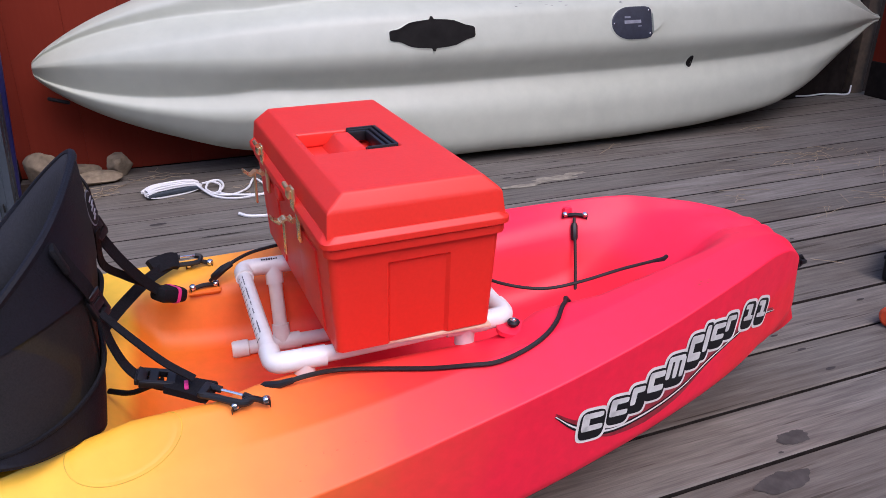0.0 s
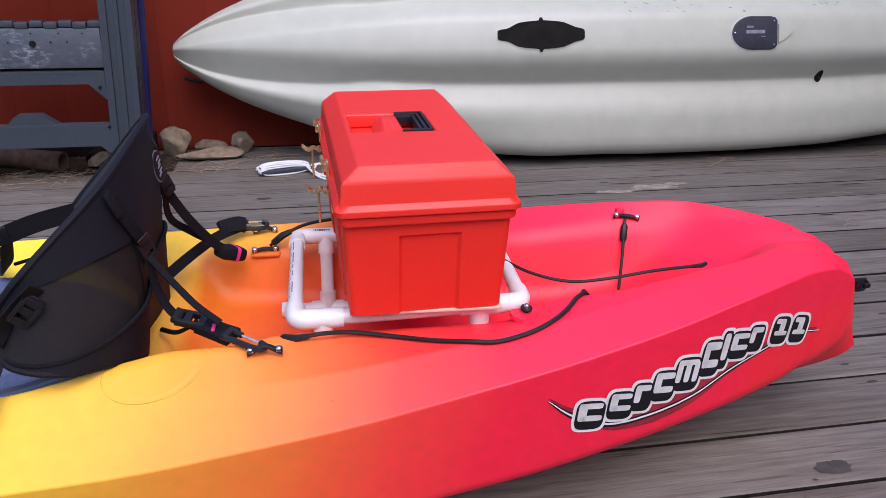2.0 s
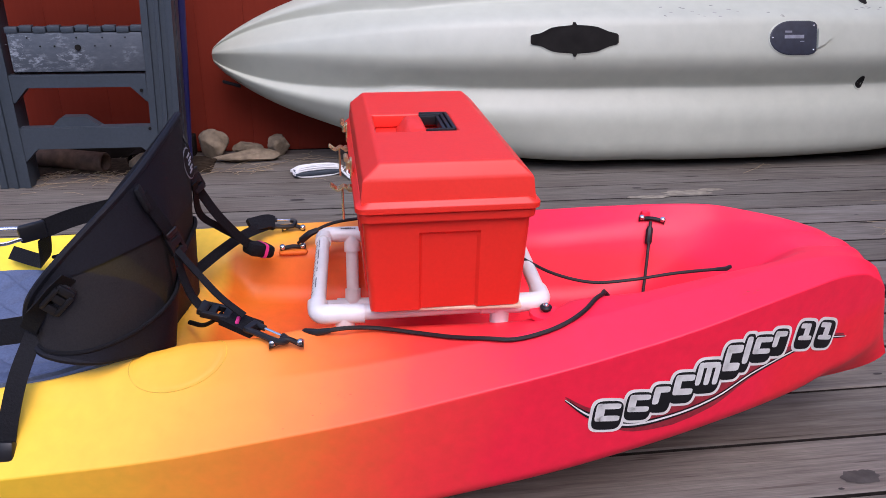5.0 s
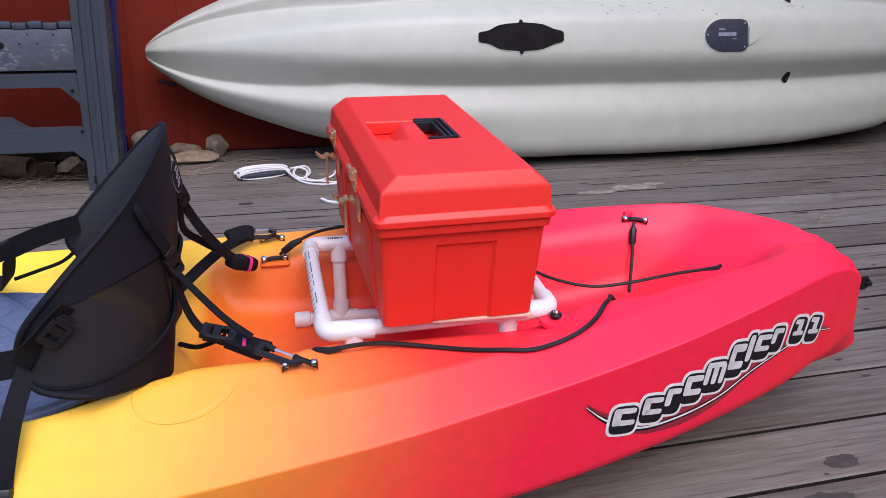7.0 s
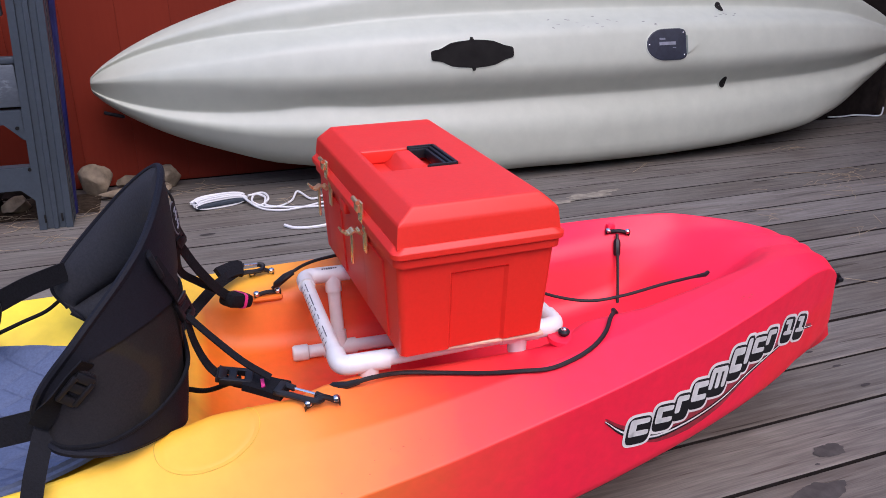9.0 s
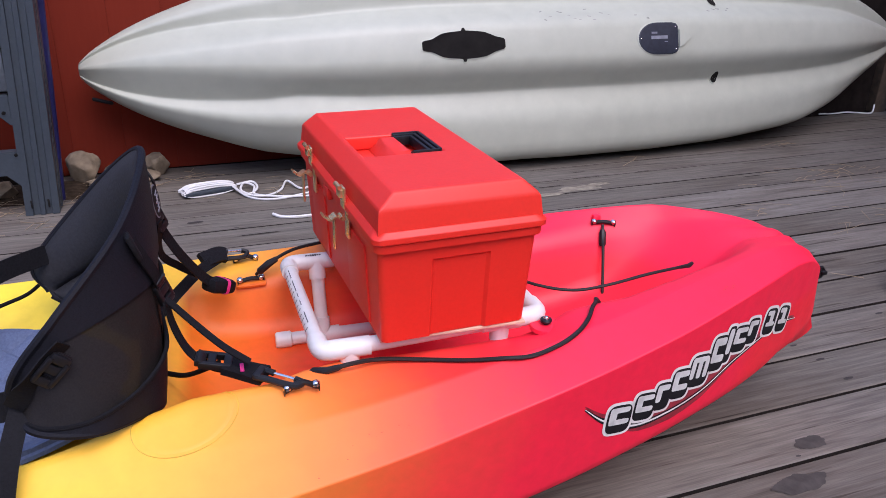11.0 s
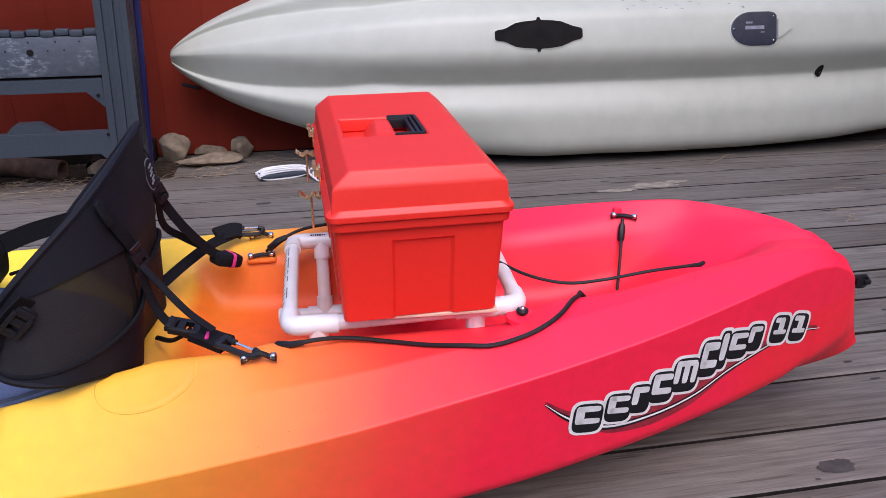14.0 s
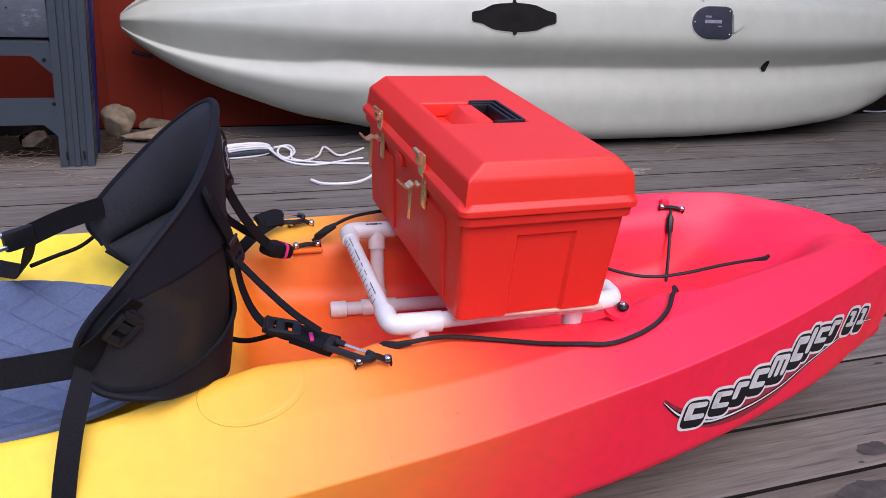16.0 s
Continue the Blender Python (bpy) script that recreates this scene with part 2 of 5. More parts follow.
def single(name, bm, material, frame_m=None, label="", category="", group="", kind="", smooth=True):
    """A thing that is one mesh, with its origin where the mesh was built."""
    bmesh.ops.recalc_face_normals(bm, faces=bm.faces)
    if smooth:
        for f in bm.faces:
            f.smooth = True
        for e in bm.edges:
            if len(e.link_faces) == 2 and e.calc_face_angle(0) > radians(40):
                e.smooth = False
    me = bpy.data.meshes.new(name)
    bm.to_mesh(me)
    bm.free()
    me.materials.append(material)
    ob = new(name, me)
    ob.matrix_world = frame_m or Matrix()
    return tagged(ob, label, category, group, kind)


def box(bm, c, size, bevel=0.0, turn=None, seg=2, taper=(1, 1)):
    m = Matrix.Translation(c) @ (turn or Matrix())
    made = bmesh.ops.create_cube(bm, size=1)["verts"]
    for v in made:
        k = taper if v.co.z < 0 else (1, 1)
        v.co = Vector((v.co.x * size[0] * k[0], v.co.y * size[1] * k[1], v.co.z * size[2]))
    bmesh.ops.transform(bm, matrix=m, verts=made)
    if bevel:
        edges = list({e for v in made for e in v.link_edges})
        bmesh.ops.bevel(bm, geom=edges, offset=bevel, segments=seg, affect="EDGES", profile=0.5)
    return bm


def grid(bm, rows, close_u=False, close_v=False):
    vs = [[bm.verts.new(p) for p in r] for r in rows]
    nu, nv = len(vs), len(vs[0])
    for i in range(nu if close_u else nu - 1):
        for j in range(nv if close_v else nv - 1):
            bm.faces.new((vs[i][j], vs[(i + 1) % nu][j], vs[(i + 1) % nu][(j + 1) % nv], vs[i][(j + 1) % nv]))
    return vs


def spline(pts, n=8):
    """Points along a smooth line through pts."""
    p = [Vector(q) for q in pts]
    p = [p[0] * 2 - p[1]] + p + [p[-1] * 2 - p[-2]]
    out = []
    for i in range(1, len(p) - 2):
        a, b, c, d = p[i - 1:i + 3]
        for k in range(n):
            t = k / n
            out.append(0.5 * ((2 * b) + (c - a) * t + (2 * a - 5 * b + 4 * c - d) * t * t + (3 * b - a - 3 * c + d) * t ** 3))
    out.append(p[-2])
    return out


def tube(bm, pts, r, n=8, ends=True, flat=1.0):
    pts = [Vector(p) for p in pts]
    rows, side = [], None
    for i, p in enumerate(pts):
        d = (pts[min(i + 1, len(pts) - 1)] - pts[max(i - 1, 0)]).normalized()
        if side is None:
            side = d.orthogonal().normalized()
        side = (side - d * side.dot(d)).normalized()
        up = d.cross(side)
        rr = r[i] if isinstance(r, (list, tuple)) else r
        rows.append([p + (side * math.cos(a) * flat + up * math.sin(a)) * rr for a in (2 * math.pi * k / n for k in range(n))])
    vs = grid(bm, rows, close_v=True)
    if ends:
        bm.faces.new(vs[0][::-1])
        bm.faces.new(vs[-1])
    return bm


def strap(bm, pts, across, width, thick=0.003, n=6):
    """A flat band along a smooth line; across gives the way of its width, one vector or one a point."""
    line = spline(pts, n)
    many = not isinstance(across[0], (int, float))
    rows = []
    for i, p in enumerate(line):
        d = (line[min(i + 1, len(line) - 1)] - line[max(i - 1, 0)]).normalized()
        if many:
            f = i / n
            k = min(int(f), len(across) - 2)
            a = Vector(across[k]).lerp(Vector(across[k + 1]), f - k)
        else:
            a = Vector(across)
        a = (a - d * a.dot(d)).normalized()
        u = d.cross(a)
        w, h = a * width / 2, u * thick / 2
        rows.append([p - w - h, p + w - h, p + w + h, p - w + h])
    vs = grid(bm, rows, close_v=True)
    bm.faces.new(vs[0][::-1])
    bm.faces.new(vs[-1])
    return bm


def B():
    return bmesh.new()


# ---- ground and deck ----
g = B()
bmesh.ops.create_grid(g, x_segments=1, y_segments=1, size=1500)
single("ground", g, GROUND, Matrix.Translation((0, 0, -0.6)), "bare brown ground below the raised deck", "ground", kind="structure", smooth=False)

PITCH, FIRST = 0.1635, 1.462
floor = thing("floor", (0, 0, 0), None, "weathered grey wooden deck of long boards with dark gaps", "deck", kind="structure")
g = B()
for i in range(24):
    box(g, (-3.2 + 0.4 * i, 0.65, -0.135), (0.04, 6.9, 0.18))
# full near-black sheet added below the joists as the gaps' shade
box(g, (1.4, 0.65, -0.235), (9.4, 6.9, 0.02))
part("joists", g, DARKWOOD, floor, "joists and a full sheet, near black as shade below the gaps", smooth=False)


# ---- wall ----
wall = thing("wall_north", (0, 3.9, 0), None, "red stained wooden siding with vertical grooves", "wall", kind="structure")
g = B()
box(g, (1.4, 3.97, 0.725), (9.2, 0.12, 1.65))
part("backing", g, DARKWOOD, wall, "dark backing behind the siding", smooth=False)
# unseen south and west walls, added to cut the low sky light
PLAIN = varied("plain grey boards", (0.15, 0.14, 0.12), 0.8, 12, 0.25, 0, 0.3, 0.2)
single("unseen_wall_south", box(B(), (1.4, -2.5, 1.2), (9.4, 0.12, 2.6)), PLAIN, None, "plain grey wall, unseen, added to block the low southern sky", "wall", kind="structure", smooth=False)
single("unseen_wall_west", box(B(), (-3.3, 0.7, 0.5), (0.12, 6.3, 1.2)), PLAIN, None, "low plain grey wall, unseen, added to shape light from the west", "wall", kind="structure", smooth=False)
# real only at the corner by the post; length and height added for shade
east = thing("wall_east", (4.46, 0.7, 0), None, "dark red wooden siding on a dark base, extended and raised to shade the deck", "wall", kind="structure")
part("siding", box(B(), (4.47, 0.68, 2.6), (0.12, 6.24, 4.8)), WALL, east, smooth=False)
part("base_board", box(B(), (4.46, 0.68, 0.1), (0.11, 6.24, 0.2), 0.004), DARKWOOD, east, "dark base board", smooth=False)
single("post", box(B(), (4.405, 3.905, 0.9), (0.1, 0.1, 1.8), 0.006), POST, None, "brown wooden corner post beside the red wall", "post", kind="structure")

# ---- red and yellow kayak ----
ST = (0.01, 0.024, 0.058, 0.15, 0.3, 0.5, 0.7, 1.0, 1.3, 1.6, 2.2, 2.8, 3.2, 3.36)
SHAPE = {
    "b": (0.027, 0.06, 0.104, 0.152, 0.225, 0.285, 0.325, 0.36, 0.375, 0.38, 0.36, 0.24, 0.1, 0.012),
    "zc": (0.268, 0.318, 0.381, 0.424, 0.421, 0.384, 0.35, 0.298, 0.253, 0.228, 0.225, 0.28, 0.34, 0.39),
    "zr": (0.3, 0.352, 0.4, 0.43, 0.428, 0.408, 0.38, 0.342, 0.31, 0.288, 0.28, 0.31, 0.37, 0.40),
    "zb": (0.24, 0.246, 0.236, 0.226, 0.222, 0.193, 0.16, 0.115, 0.09, 0.08, 0.08, 0.12, 0.22, 0.34),
    "zk": (0.158, 0.14, 0.118, 0.085, 0.055, 0.03, 0.015, 0.004, 0.002, 0.002, 0.004, 0.04, 0.15, 0.31),
}
WELL = {
    "s": (0.01, 0.058, 0.2, 0.3, 0.4, 0.55, 0.65, 0.75, 0.85, 1.0, 1.2, 1.285, 1.31, 1.335, 1.38, 1.42, 1.6, 2.0, 2.1, 2.7, 2.95, 3.36),
    "w": (0.002, 0.03, 0.065, 0.105, 0.12, 0.127, 0.135, 0.17, 0.195, 0.205, 0.222, 0.23, 0.235, 0.24, 0.245, 0.25, 0.265, 0.26, 0.24, 0.12, 0.06, 0.004),
    "ze": (0.301, 0.399, 0.424, 0.42, 0.41, 0.397, 0.385, 0.372, 0.362, 0.355, 0.355, 0.352, 0.348, 0.345, 0.342, 0.338, 0.318, 0.3, 0.3, 0.32, 0.34, 0.40),
    "zf": (0.301, 0.399, 0.404, 0.335, 0.25, 0.212, 0.208, 0.205, 0.2, 0.198, 0.198, 0.203, 0.25, 0.29, 0.27, 0.225, 0.215, 0.215, 0.15, 0.16, 0.33, 0.40),
    "wb": (0.5, 0.5, 0.45, 0.45, 0.5, 0.52, 0.5, 0.45, 0.5, 0.62, 0.76, 0.84, 0.8, 0.78, 0.78, 0.8, 0.8, 0.8, 0.78, 0.6, 0.5, 0.5),
}


def smooth_at(s, xs, ys, w):
    w = min(w, max(0.004, (s - xs[0]) * 0.8))
    return float(np.mean(np.interp(s + np.linspace(-w, w, 9), xs, ys)))


def rounded(pts, radii, n=4):
    """A broken line with its corners rounded, always of the same number of points."""
    out = [pts[0]]
    for i in range(1, len(pts) - 1):
        a, p, c = (Vector(q) for q in pts[i - 1:i + 2])
        la, lc = (a - p).length, (c - p).length
        ra, rc = min(radii[i - 1], la * 0.45), min(radii[i - 1], lc * 0.45)
        q0, q1 = p + (a - p) * (ra / max(la, 1e-9)), p + (c - p) * (rc / max(lc, 1e-9))
        for k in range(n + 1):
            t = k / n
            out.append(q0 * (1 - t) ** 2 + p * 2 * t * (1 - t) + q1 * t * t)
    return [Vector(q) for q in out] + [Vector(pts[-1])]


FAR_RIM = ((0.01, 0.024, 0.05, 0.1, 0.15, 0.2, 0.27, 0.36, 0.5, 0.62, 1.0, 1.4, 1.8, 2.8, 3.36), (0.3, 0.35, 0.39, 0.412, 0.42, 0.423, 0.423, 0.413, 0.394, 0.379, 0.344, 0.321, 0.31, 0.31, 0.40))


def drop(s):
    """How far the hull's side reaches down below the line that the print follows."""
    return float(np.interp(s, (0.01, 0.024, 0.1, 0.2, 0.35, 0.6, 1.0, 1.4), (0.0, 0.006, 0.02, 0.03, 0.03, 0.024, 0.016, 0.0)))


def section(s, far=False):
    """Half a cross section of the hull, as (outwards, up), from the keel over the side and into the well."""
    v = {k: smooth_at(s, ST, SHAPE[k], 0.07) for k in SHAPE}
    q = {k: smooth_at(s, WELL["s"], WELL[k], 0.035) for k in ("w", "ze", "zf", "wb")}
    v["zb"] -= drop(s)
    b = v["b"]
    ridge = max(b - 0.085, b * 0.6)
    if far:
        # this side dips inwards from a rim near its outer edge
        ease = max(0.0, min(1.0, (s - 0.12) / 0.15))
        rim = max(b - 0.02, b * 0.85)
        ridge, v["zr"] = ridge + (rim - ridge) * ease, smooth_at(s, *FAR_RIM, 0.05)
        v["zc"] = min(v["zc"], v["zr"] - 0.012)
        q["wb"] += max(0.0, 0.78 - q["wb"]) * max(0.0, min(1.0, (s - 0.22) / 0.2))
        q["wb"] += max(0.0, 0.86 - q["wb"]) * max(0.0, min(1.0, (s - 0.85) / 0.12)) * max(0.0, min(1.0, (1.31 - s) / 0.03))
        q["w"] += (0.03 + 0.035 * max(0.0, min(1.0, (0.85 - s) / 0.15))) * ease
        q["ze"] -= 0.036 * ease
    else:
        # beside the box the near edge reaches further inwards
        ease = max(0.0, min(1.0, (s - 0.66) / 0.08)) * max(0.0, min(1.0, (1.17 - s) / 0.12))
        q["w"] += (0.128 - q["w"]) * ease
        q["ze"] += (0.333 - q["ze"]) * ease
        q["wb"] += (0.75 - q["wb"]) * ease
        q["w"] += 0.024 * max(0.0, 1 - abs(s - 0.54) / 0.16)
        ease = max(0.0, 1 - abs(s - 1.29) / 0.2)
        q["w"] -= 0.032 * ease
        q["ze"] += 0.007 * ease + 0.014 * max(0.0, 1 - abs(s - 1.12) / 0.16)
    w = min(q["w"], ridge - 0.01 if ridge > 0.03 else ridge * 0.6)
    wall_w = w * q["wb"]
    pts = [(0, v["zk"]), (b * (0.45 - 0.12 * max(0.0, 1 - max(s, 0) / 0.25)), v["zk"] + (v["zb"] - v["zk"]) * (0.3 + 0.2 * max(0.0, 1 - max(s, 0) / 0.25))), (max(b - 0.018, b * 0.8), v["zb"]), (b, v["zc"]),
           (ridge, v["zr"]), (w, max(q["ze"], q["zf"])), (wall_w, q["zf"] + 0.012), (0, q["zf"])]
    return rounded(pts, (0.06, 0.024, 0.0035, 0.005, 0.03, 0.032 if far else 0.05)), pts


def hull_top(s, v):
    """The height of the hull's upper side at a place."""
    line, pts = section(s, v > 0)
    k = 1 + 5 * 3 - 2
    up = line[k:][::-1]
    return float(np.interp(abs(v), [p[0] for p in up], [p[1] for p in up]))


def on_side(s, q, off=0.0, near=True):
    """A place on the hull's side, q of the way from the crease down to the bilge."""
    _, pts = section(s)
    a, c = Vector(pts[3]), Vector(pts[2])
    p = a.lerp(c, q * (a.y - c.y - drop(s)) / (a.y - c.y))
    n = Vector((a.y - c.y, c.x - a.x)).normalized()
    p = p + n * off
    return Vector((-s, -p[0] if near else p[0], p[1]))


kayak = thing("kayak", (0, 0, 0), KAYAK, "sit-on-top kayak in yellow, orange and red plastic on the deck", "kayak")
stations = list(np.arange(0.01, 0.2, 0.01)) + list(np.arange(0.2, 1.7, 0.02)) + list(np.arange(1.7, 3.36, 0.05)) + [3.36]
rows = []
for s in stations:
    half, _ = section(s, True)
    near_half, _ = section(s)
    ring = [(v, z) for v, z in half] + [(-v, z) for v, z in near_half[-2:0:-1]]
    rake = max(0.0, 1 - max(s, 0) / 0.15)
    rows.append([(-(s - 0.05 * rake * (max(0, 0.34 - z) / 0.18) - 0.03 * rake * (max(0, 0.3 - z) / 0.16) ** 2), v, z) for v, z in ring])
g = B()
vs = grid(g, rows, close_v=True)
g.faces.new(vs[0])
g.faces.new(vs[-1])
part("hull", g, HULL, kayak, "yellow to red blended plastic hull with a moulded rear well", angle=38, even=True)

# ---- fittings of the red kayak ----
def k(s, v, z):
    return Vector((-s, v, z))


def on_top(s, v, off=0.0):
    return k(s, v, hull_top(s, v) + off)


# oval marking pressed into the near gunwale
g = B()
rows = []
for i in range(11):
    r = i / 10
    rows.append([])
    for j in range(40):
        a = 2 * math.pi * j / 40
        s, v = 1.297 + 0.073 * r * math.cos(a), -0.24 + 0.046 * r * math.sin(a) - 0.006 * r * math.cos(a)
        rows[-1].append(on_top(s, v, 0.0007 if i < 10 else -0.002))
vs = grid(g, rows[1:], close_v=True)
c = g.verts.new(on_top(1.297, -0.24, 0.0007))
for j in range(40):
    g.faces.new((c, vs[0][j], vs[0][(j + 1) % 40]))
oval = part("moulded_oval", g, HULL, kayak, "raised yellow oval pad in the gunwale")
# thin darker yellow ring, painted as the shade in the oval's groove
ring = [on_top(1.297 + 0.074 * math.cos(a), -0.24 + 0.047 * math.sin(a) - 0.006 * math.cos(a), 0.0) for a in np.linspace(0, 2 * math.pi, 49)]
part("oval_shade_ring", tube(B(), ring, 0.0008, 5, False), varied("yellow with painted groove shade", (0.66, 0.41, 0.03), 0.6), oval, "thin darker ring painted as the groove's shade round the oval")

# small scuffs on the hull
HULL_SCUFF = varied("dark scuffed plastic", (0.4, 0.06, 0.03), 0.8, 80, 0.3)
rng = random.Random(15)
for i in range(18):
    s, v = (rng.gauss(1.02, 0.05), rng.gauss(-0.318, 0.015)) if i < 14 else (0.36 + 0.008 * (i - 14), -0.205 - 0.006 * (i % 2))
    w, h = (rng.uniform(0.001, 0.0028), rng.uniform(0.0005, 0.001)) if i < 14 else (0.006, 0.0012)
    g = B()
    grid(g, [[on_top(s + dx * w, v + dv * h, 0.0007) for dx in (-0.5, 0, 0.5)] for dv in (-0.5, 0.5)])
    part("scuff", g, HULL_SCUFF, kayak)

# carrying toggle at the stern
g = B()
box(g, k(-0.02, -0.016, 0.306), (0.016, 0.01, 0.024), 0.003)
box(g, k(-0.033, -0.016, 0.309), (0.014, 0.02, 0.01), 0.003)
tube(g, [k(-0.004, -0.016, 0.319), k(-0.03, -0.016, 0.32), k(-0.04, -0.016, 0.309), k(-0.03, -0.016, 0.298), k(-0.004, -0.016, 0.299)], 0.0045, 8)
part("stern_handle", g, BLACK, kayak, "black stern carry handle")


def screw(bm, p, r=0.006, axis=Vector((0, 0, 1))):
    m = Matrix.Translation(p) @ axis.to_track_quat("Z", "Y").to_matrix().to_4x4()
    rows = [[m @ Vector((math.cos(a) * q, math.sin(a) * q, h)) for a in (2 * math.pi * i / 12 for i in range(12))] for q, h in ((r, -0.004), (r, 0.001), (r * 0.75, 0.003), (r * 0.3, 0.0038))]
    vs = grid(bm, rows, close_v=True)
    bm.faces.new(vs[-1])
    return bm


def pad_eye(a, b, lift=0.008):
    """A black moulded eye between two steel screws."""
    a, b = Vector(a), Vector(b)
    up = Vector((0, -0.35, 0.93)).normalized() if a.y > 0 else Vector((0, 0.1, 0.99)).normalized()
    mid = (a + b) / 2
    d = (b - a)
    g = B()
    tube(g, spline([a + up * 0.003 - d * 0.12, a + up * 0.004, mid + up * lift, b + up * 0.004, b + up * 0.003 + d * 0.12], 5), [0.005, 0.0085] + [0.0046] * 17 + [0.0085, 0.005], 8)
    eye = part("pad_eye", g, BLACK, kayak, "black plastic pad eye")
    for p in (a, b):
        part("screw", screw(B(), p + up * 0.009, 0.0065, up), STEEL, eye, "bright steel screw head")
    return eye


pad_eye(on_top(0.420, 0.204), on_top(0.379, 0.191))
g = B()
box(g, on_top(0.41, 0.212, 0.002), (0.02, 0.016, 0.02), 0.006)
part("boss", g, HULL, kayak, "small moulded boss")
pad_eye(k(1.193, 0.244, 0.313), k(1.15, 0.25, 0.313))
part("boss", box(B(), k(1.171, 0.249, 0.307), (0.062, 0.026, 0.012), 0.006), HULL, kayak, "small moulded boss")
pad_eye(on_top(1.152, -0.234, 0.005), on_top(1.109, -0.229, 0.007), 0.014)
pad_eye(on_top(1.196, 0.318), on_top(1.155, 0.315), 0.014)

# round plug beside the well
g = B()
p = on_top(0.704, -0.166, 0.003)
rows = [[p + Vector((math.cos(a) * r, math.sin(a) * r, h)) for a in (2 * math.pi * i / 24 for i in range(24))] for r, h in ((0.028, -0.004), (0.027, 0.003), (0.018, 0.004), (0.009, 0.004))]
vs = grid(g, rows, close_v=True)
g.faces.new(vs[-1])
boss = part("boss", g, HULL, kayak, "round moulded boss")
g = B()
rows = [[p + Vector((math.cos(a) * r, math.sin(a) * r, h)) for a in (2 * math.pi * i / 24 for i in range(24))] for r, h in ((0.005, 0.003), (0.005, 0.007), (0.0095, 0.008), (0.0105, 0.012), (0.009, 0.0145), (0.005, 0.015))]
vs = grid(g, rows, close_v=True)
g.faces.new(vs[-1])
knob = part("cleat_knob", g, BLACK, kayak, "black cord knob with a steel centre")
part("screw", screw(B(), p + Vector((0, 0, 0.0155)), 0.005), STEEL, knob, "steel screw head")


def cord(name, pts, r=0.0042, label="black shock cord", n=8):
    return part(name, tube(B(), spline(pts, n), r, 8), CORD, kayak, label)


near_line = [(1.085, -0.186), (1.04, -0.182), (0.99, -0.172), (0.926, -0.19), (0.867, -0.227), (0.816, -0.255), (0.772, -0.262), (0.722, -0.254), (0.683, -0.239), (0.650, -0.212), (0.622, -0.176), (0.605, -0.156)]
near_pts = [on_top(s, v, 0.005) for s, v in near_line]
near_pts[0].z = 0.35
near_pts[1].z = max(near_pts[1].z, 0.354)
near_pts[2].z = max(near_pts[2].z, 0.347)
cord("shock_cord", near_pts, 0.0038)
part("cord_tip", tube(B(), [k(1.115, -0.178, 0.346), k(1.106, -0.18, 0.348), near_pts[0], near_pts[0].lerp(near_pts[1], 0.45)], [0.002, 0.0068, 0.006, 0.0048], 8), BLACK, kayak, "black moulded cord end")
part("cord_tip", tube(B(), [near_pts[-1], near_pts[-1] + Vector((0.004, 0.008, 0.0)), near_pts[-1] + Vector((0.014, 0.012, -0.01))], [0.0042, 0.0048, 0.0035], 8), BLACK, kayak)
far_pts = [k(0.80, 0.10, 0.395), k(0.72, 0.03, 0.382), k(0.664, -0.028, 0.372), k(0.60, -0.058, 0.366), k(0.534, -0.067, 0.372), k(0.44, -0.06, 0.381), k(0.36, -0.046, 0.38), k(0.338, -0.044, 0.38)]
far_pts = [Vector((q.x, q.y, max(q.z, hull_top(-q.x, q.y) + 0.005))) for q in far_pts]
cord("shock_cord", far_pts, 0.0032)
part("cord_tip", tube(B(), [far_pts[-2], far_pts[-1], far_pts[-1] + Vector((0.01, 0.005, 0.002))], [0.0036, 0.0046, 0.004], 8), BLACK, kayak)
a, b = on_top(0.405, 0.188, 0.014), k(0.44, 0.09, 0.19)
cord("shock_cord", [a, a.lerp(b, 0.3) + Vector((0, -0.004, 0.002)), a.lerp(b, 0.65) + Vector((0, -0.004, 0.002)), b], 0.0034)
part("cord_sleeve", tube(B(), [a.lerp(b, 0.05), a.lerp(b, 0.08), a.lerp(b, 0.2), a.lerp(b, 0.22)], [0.005, 0.0078, 0.0078, 0.006], 8), BLACK, kayak, "black crimp sleeve")
e = k(1.16, 0.247, 0.326)
run = [e, k(1.133, 0.243, 0.35), k(1.086, 0.265, 0.364), k(1.03, 0.285, 0.366), k(0.96, 0.29, 0.37), k(0.86, 0.285, 0.375), k(0.74, 0.27, 0.385), k(0.66, 0.26, 0.39)]
run = [Vector((q.x, q.y, max(q.z, hull_top(-q.x, q.y) + 0.005))) for q in run]
cord("shock_cord", run, 0.0036)
part("cord_sleeve", tube(B(), [run[0].lerp(run[1], 0.2), run[0].lerp(run[1], 0.3), run[1], run[1].lerp(run[2], 0.35)], [0.005, 0.008, 0.008, 0.006], 8), BLACK, kayak, "black crimp sleeve")


# printed name on the side, as plain slanted shapes
def side_patch(outline, off):
    """A thin patch on the near side from its outline in (along, down) shares of the hull side."""
    bm = B()
    cs, cq = sum(p[0] for p in outline) / len(outline), sum(p[1] for p in outline) / len(outline)
    rings = [[on_side(cs + (s - cs) * f, cq + (q - cq) * f, off) for s, q in outline] for f in (1.0, 0.66, 0.33)]
    vs = grid(bm, rings, close_v=True)
    c = bm.verts.new(on_side(cs, cq, off))
    n = len(outline)
    for j in range(n):
        bm.faces.new((vs[-1][j], vs[-1][(j + 1) % n], c))
    return bm


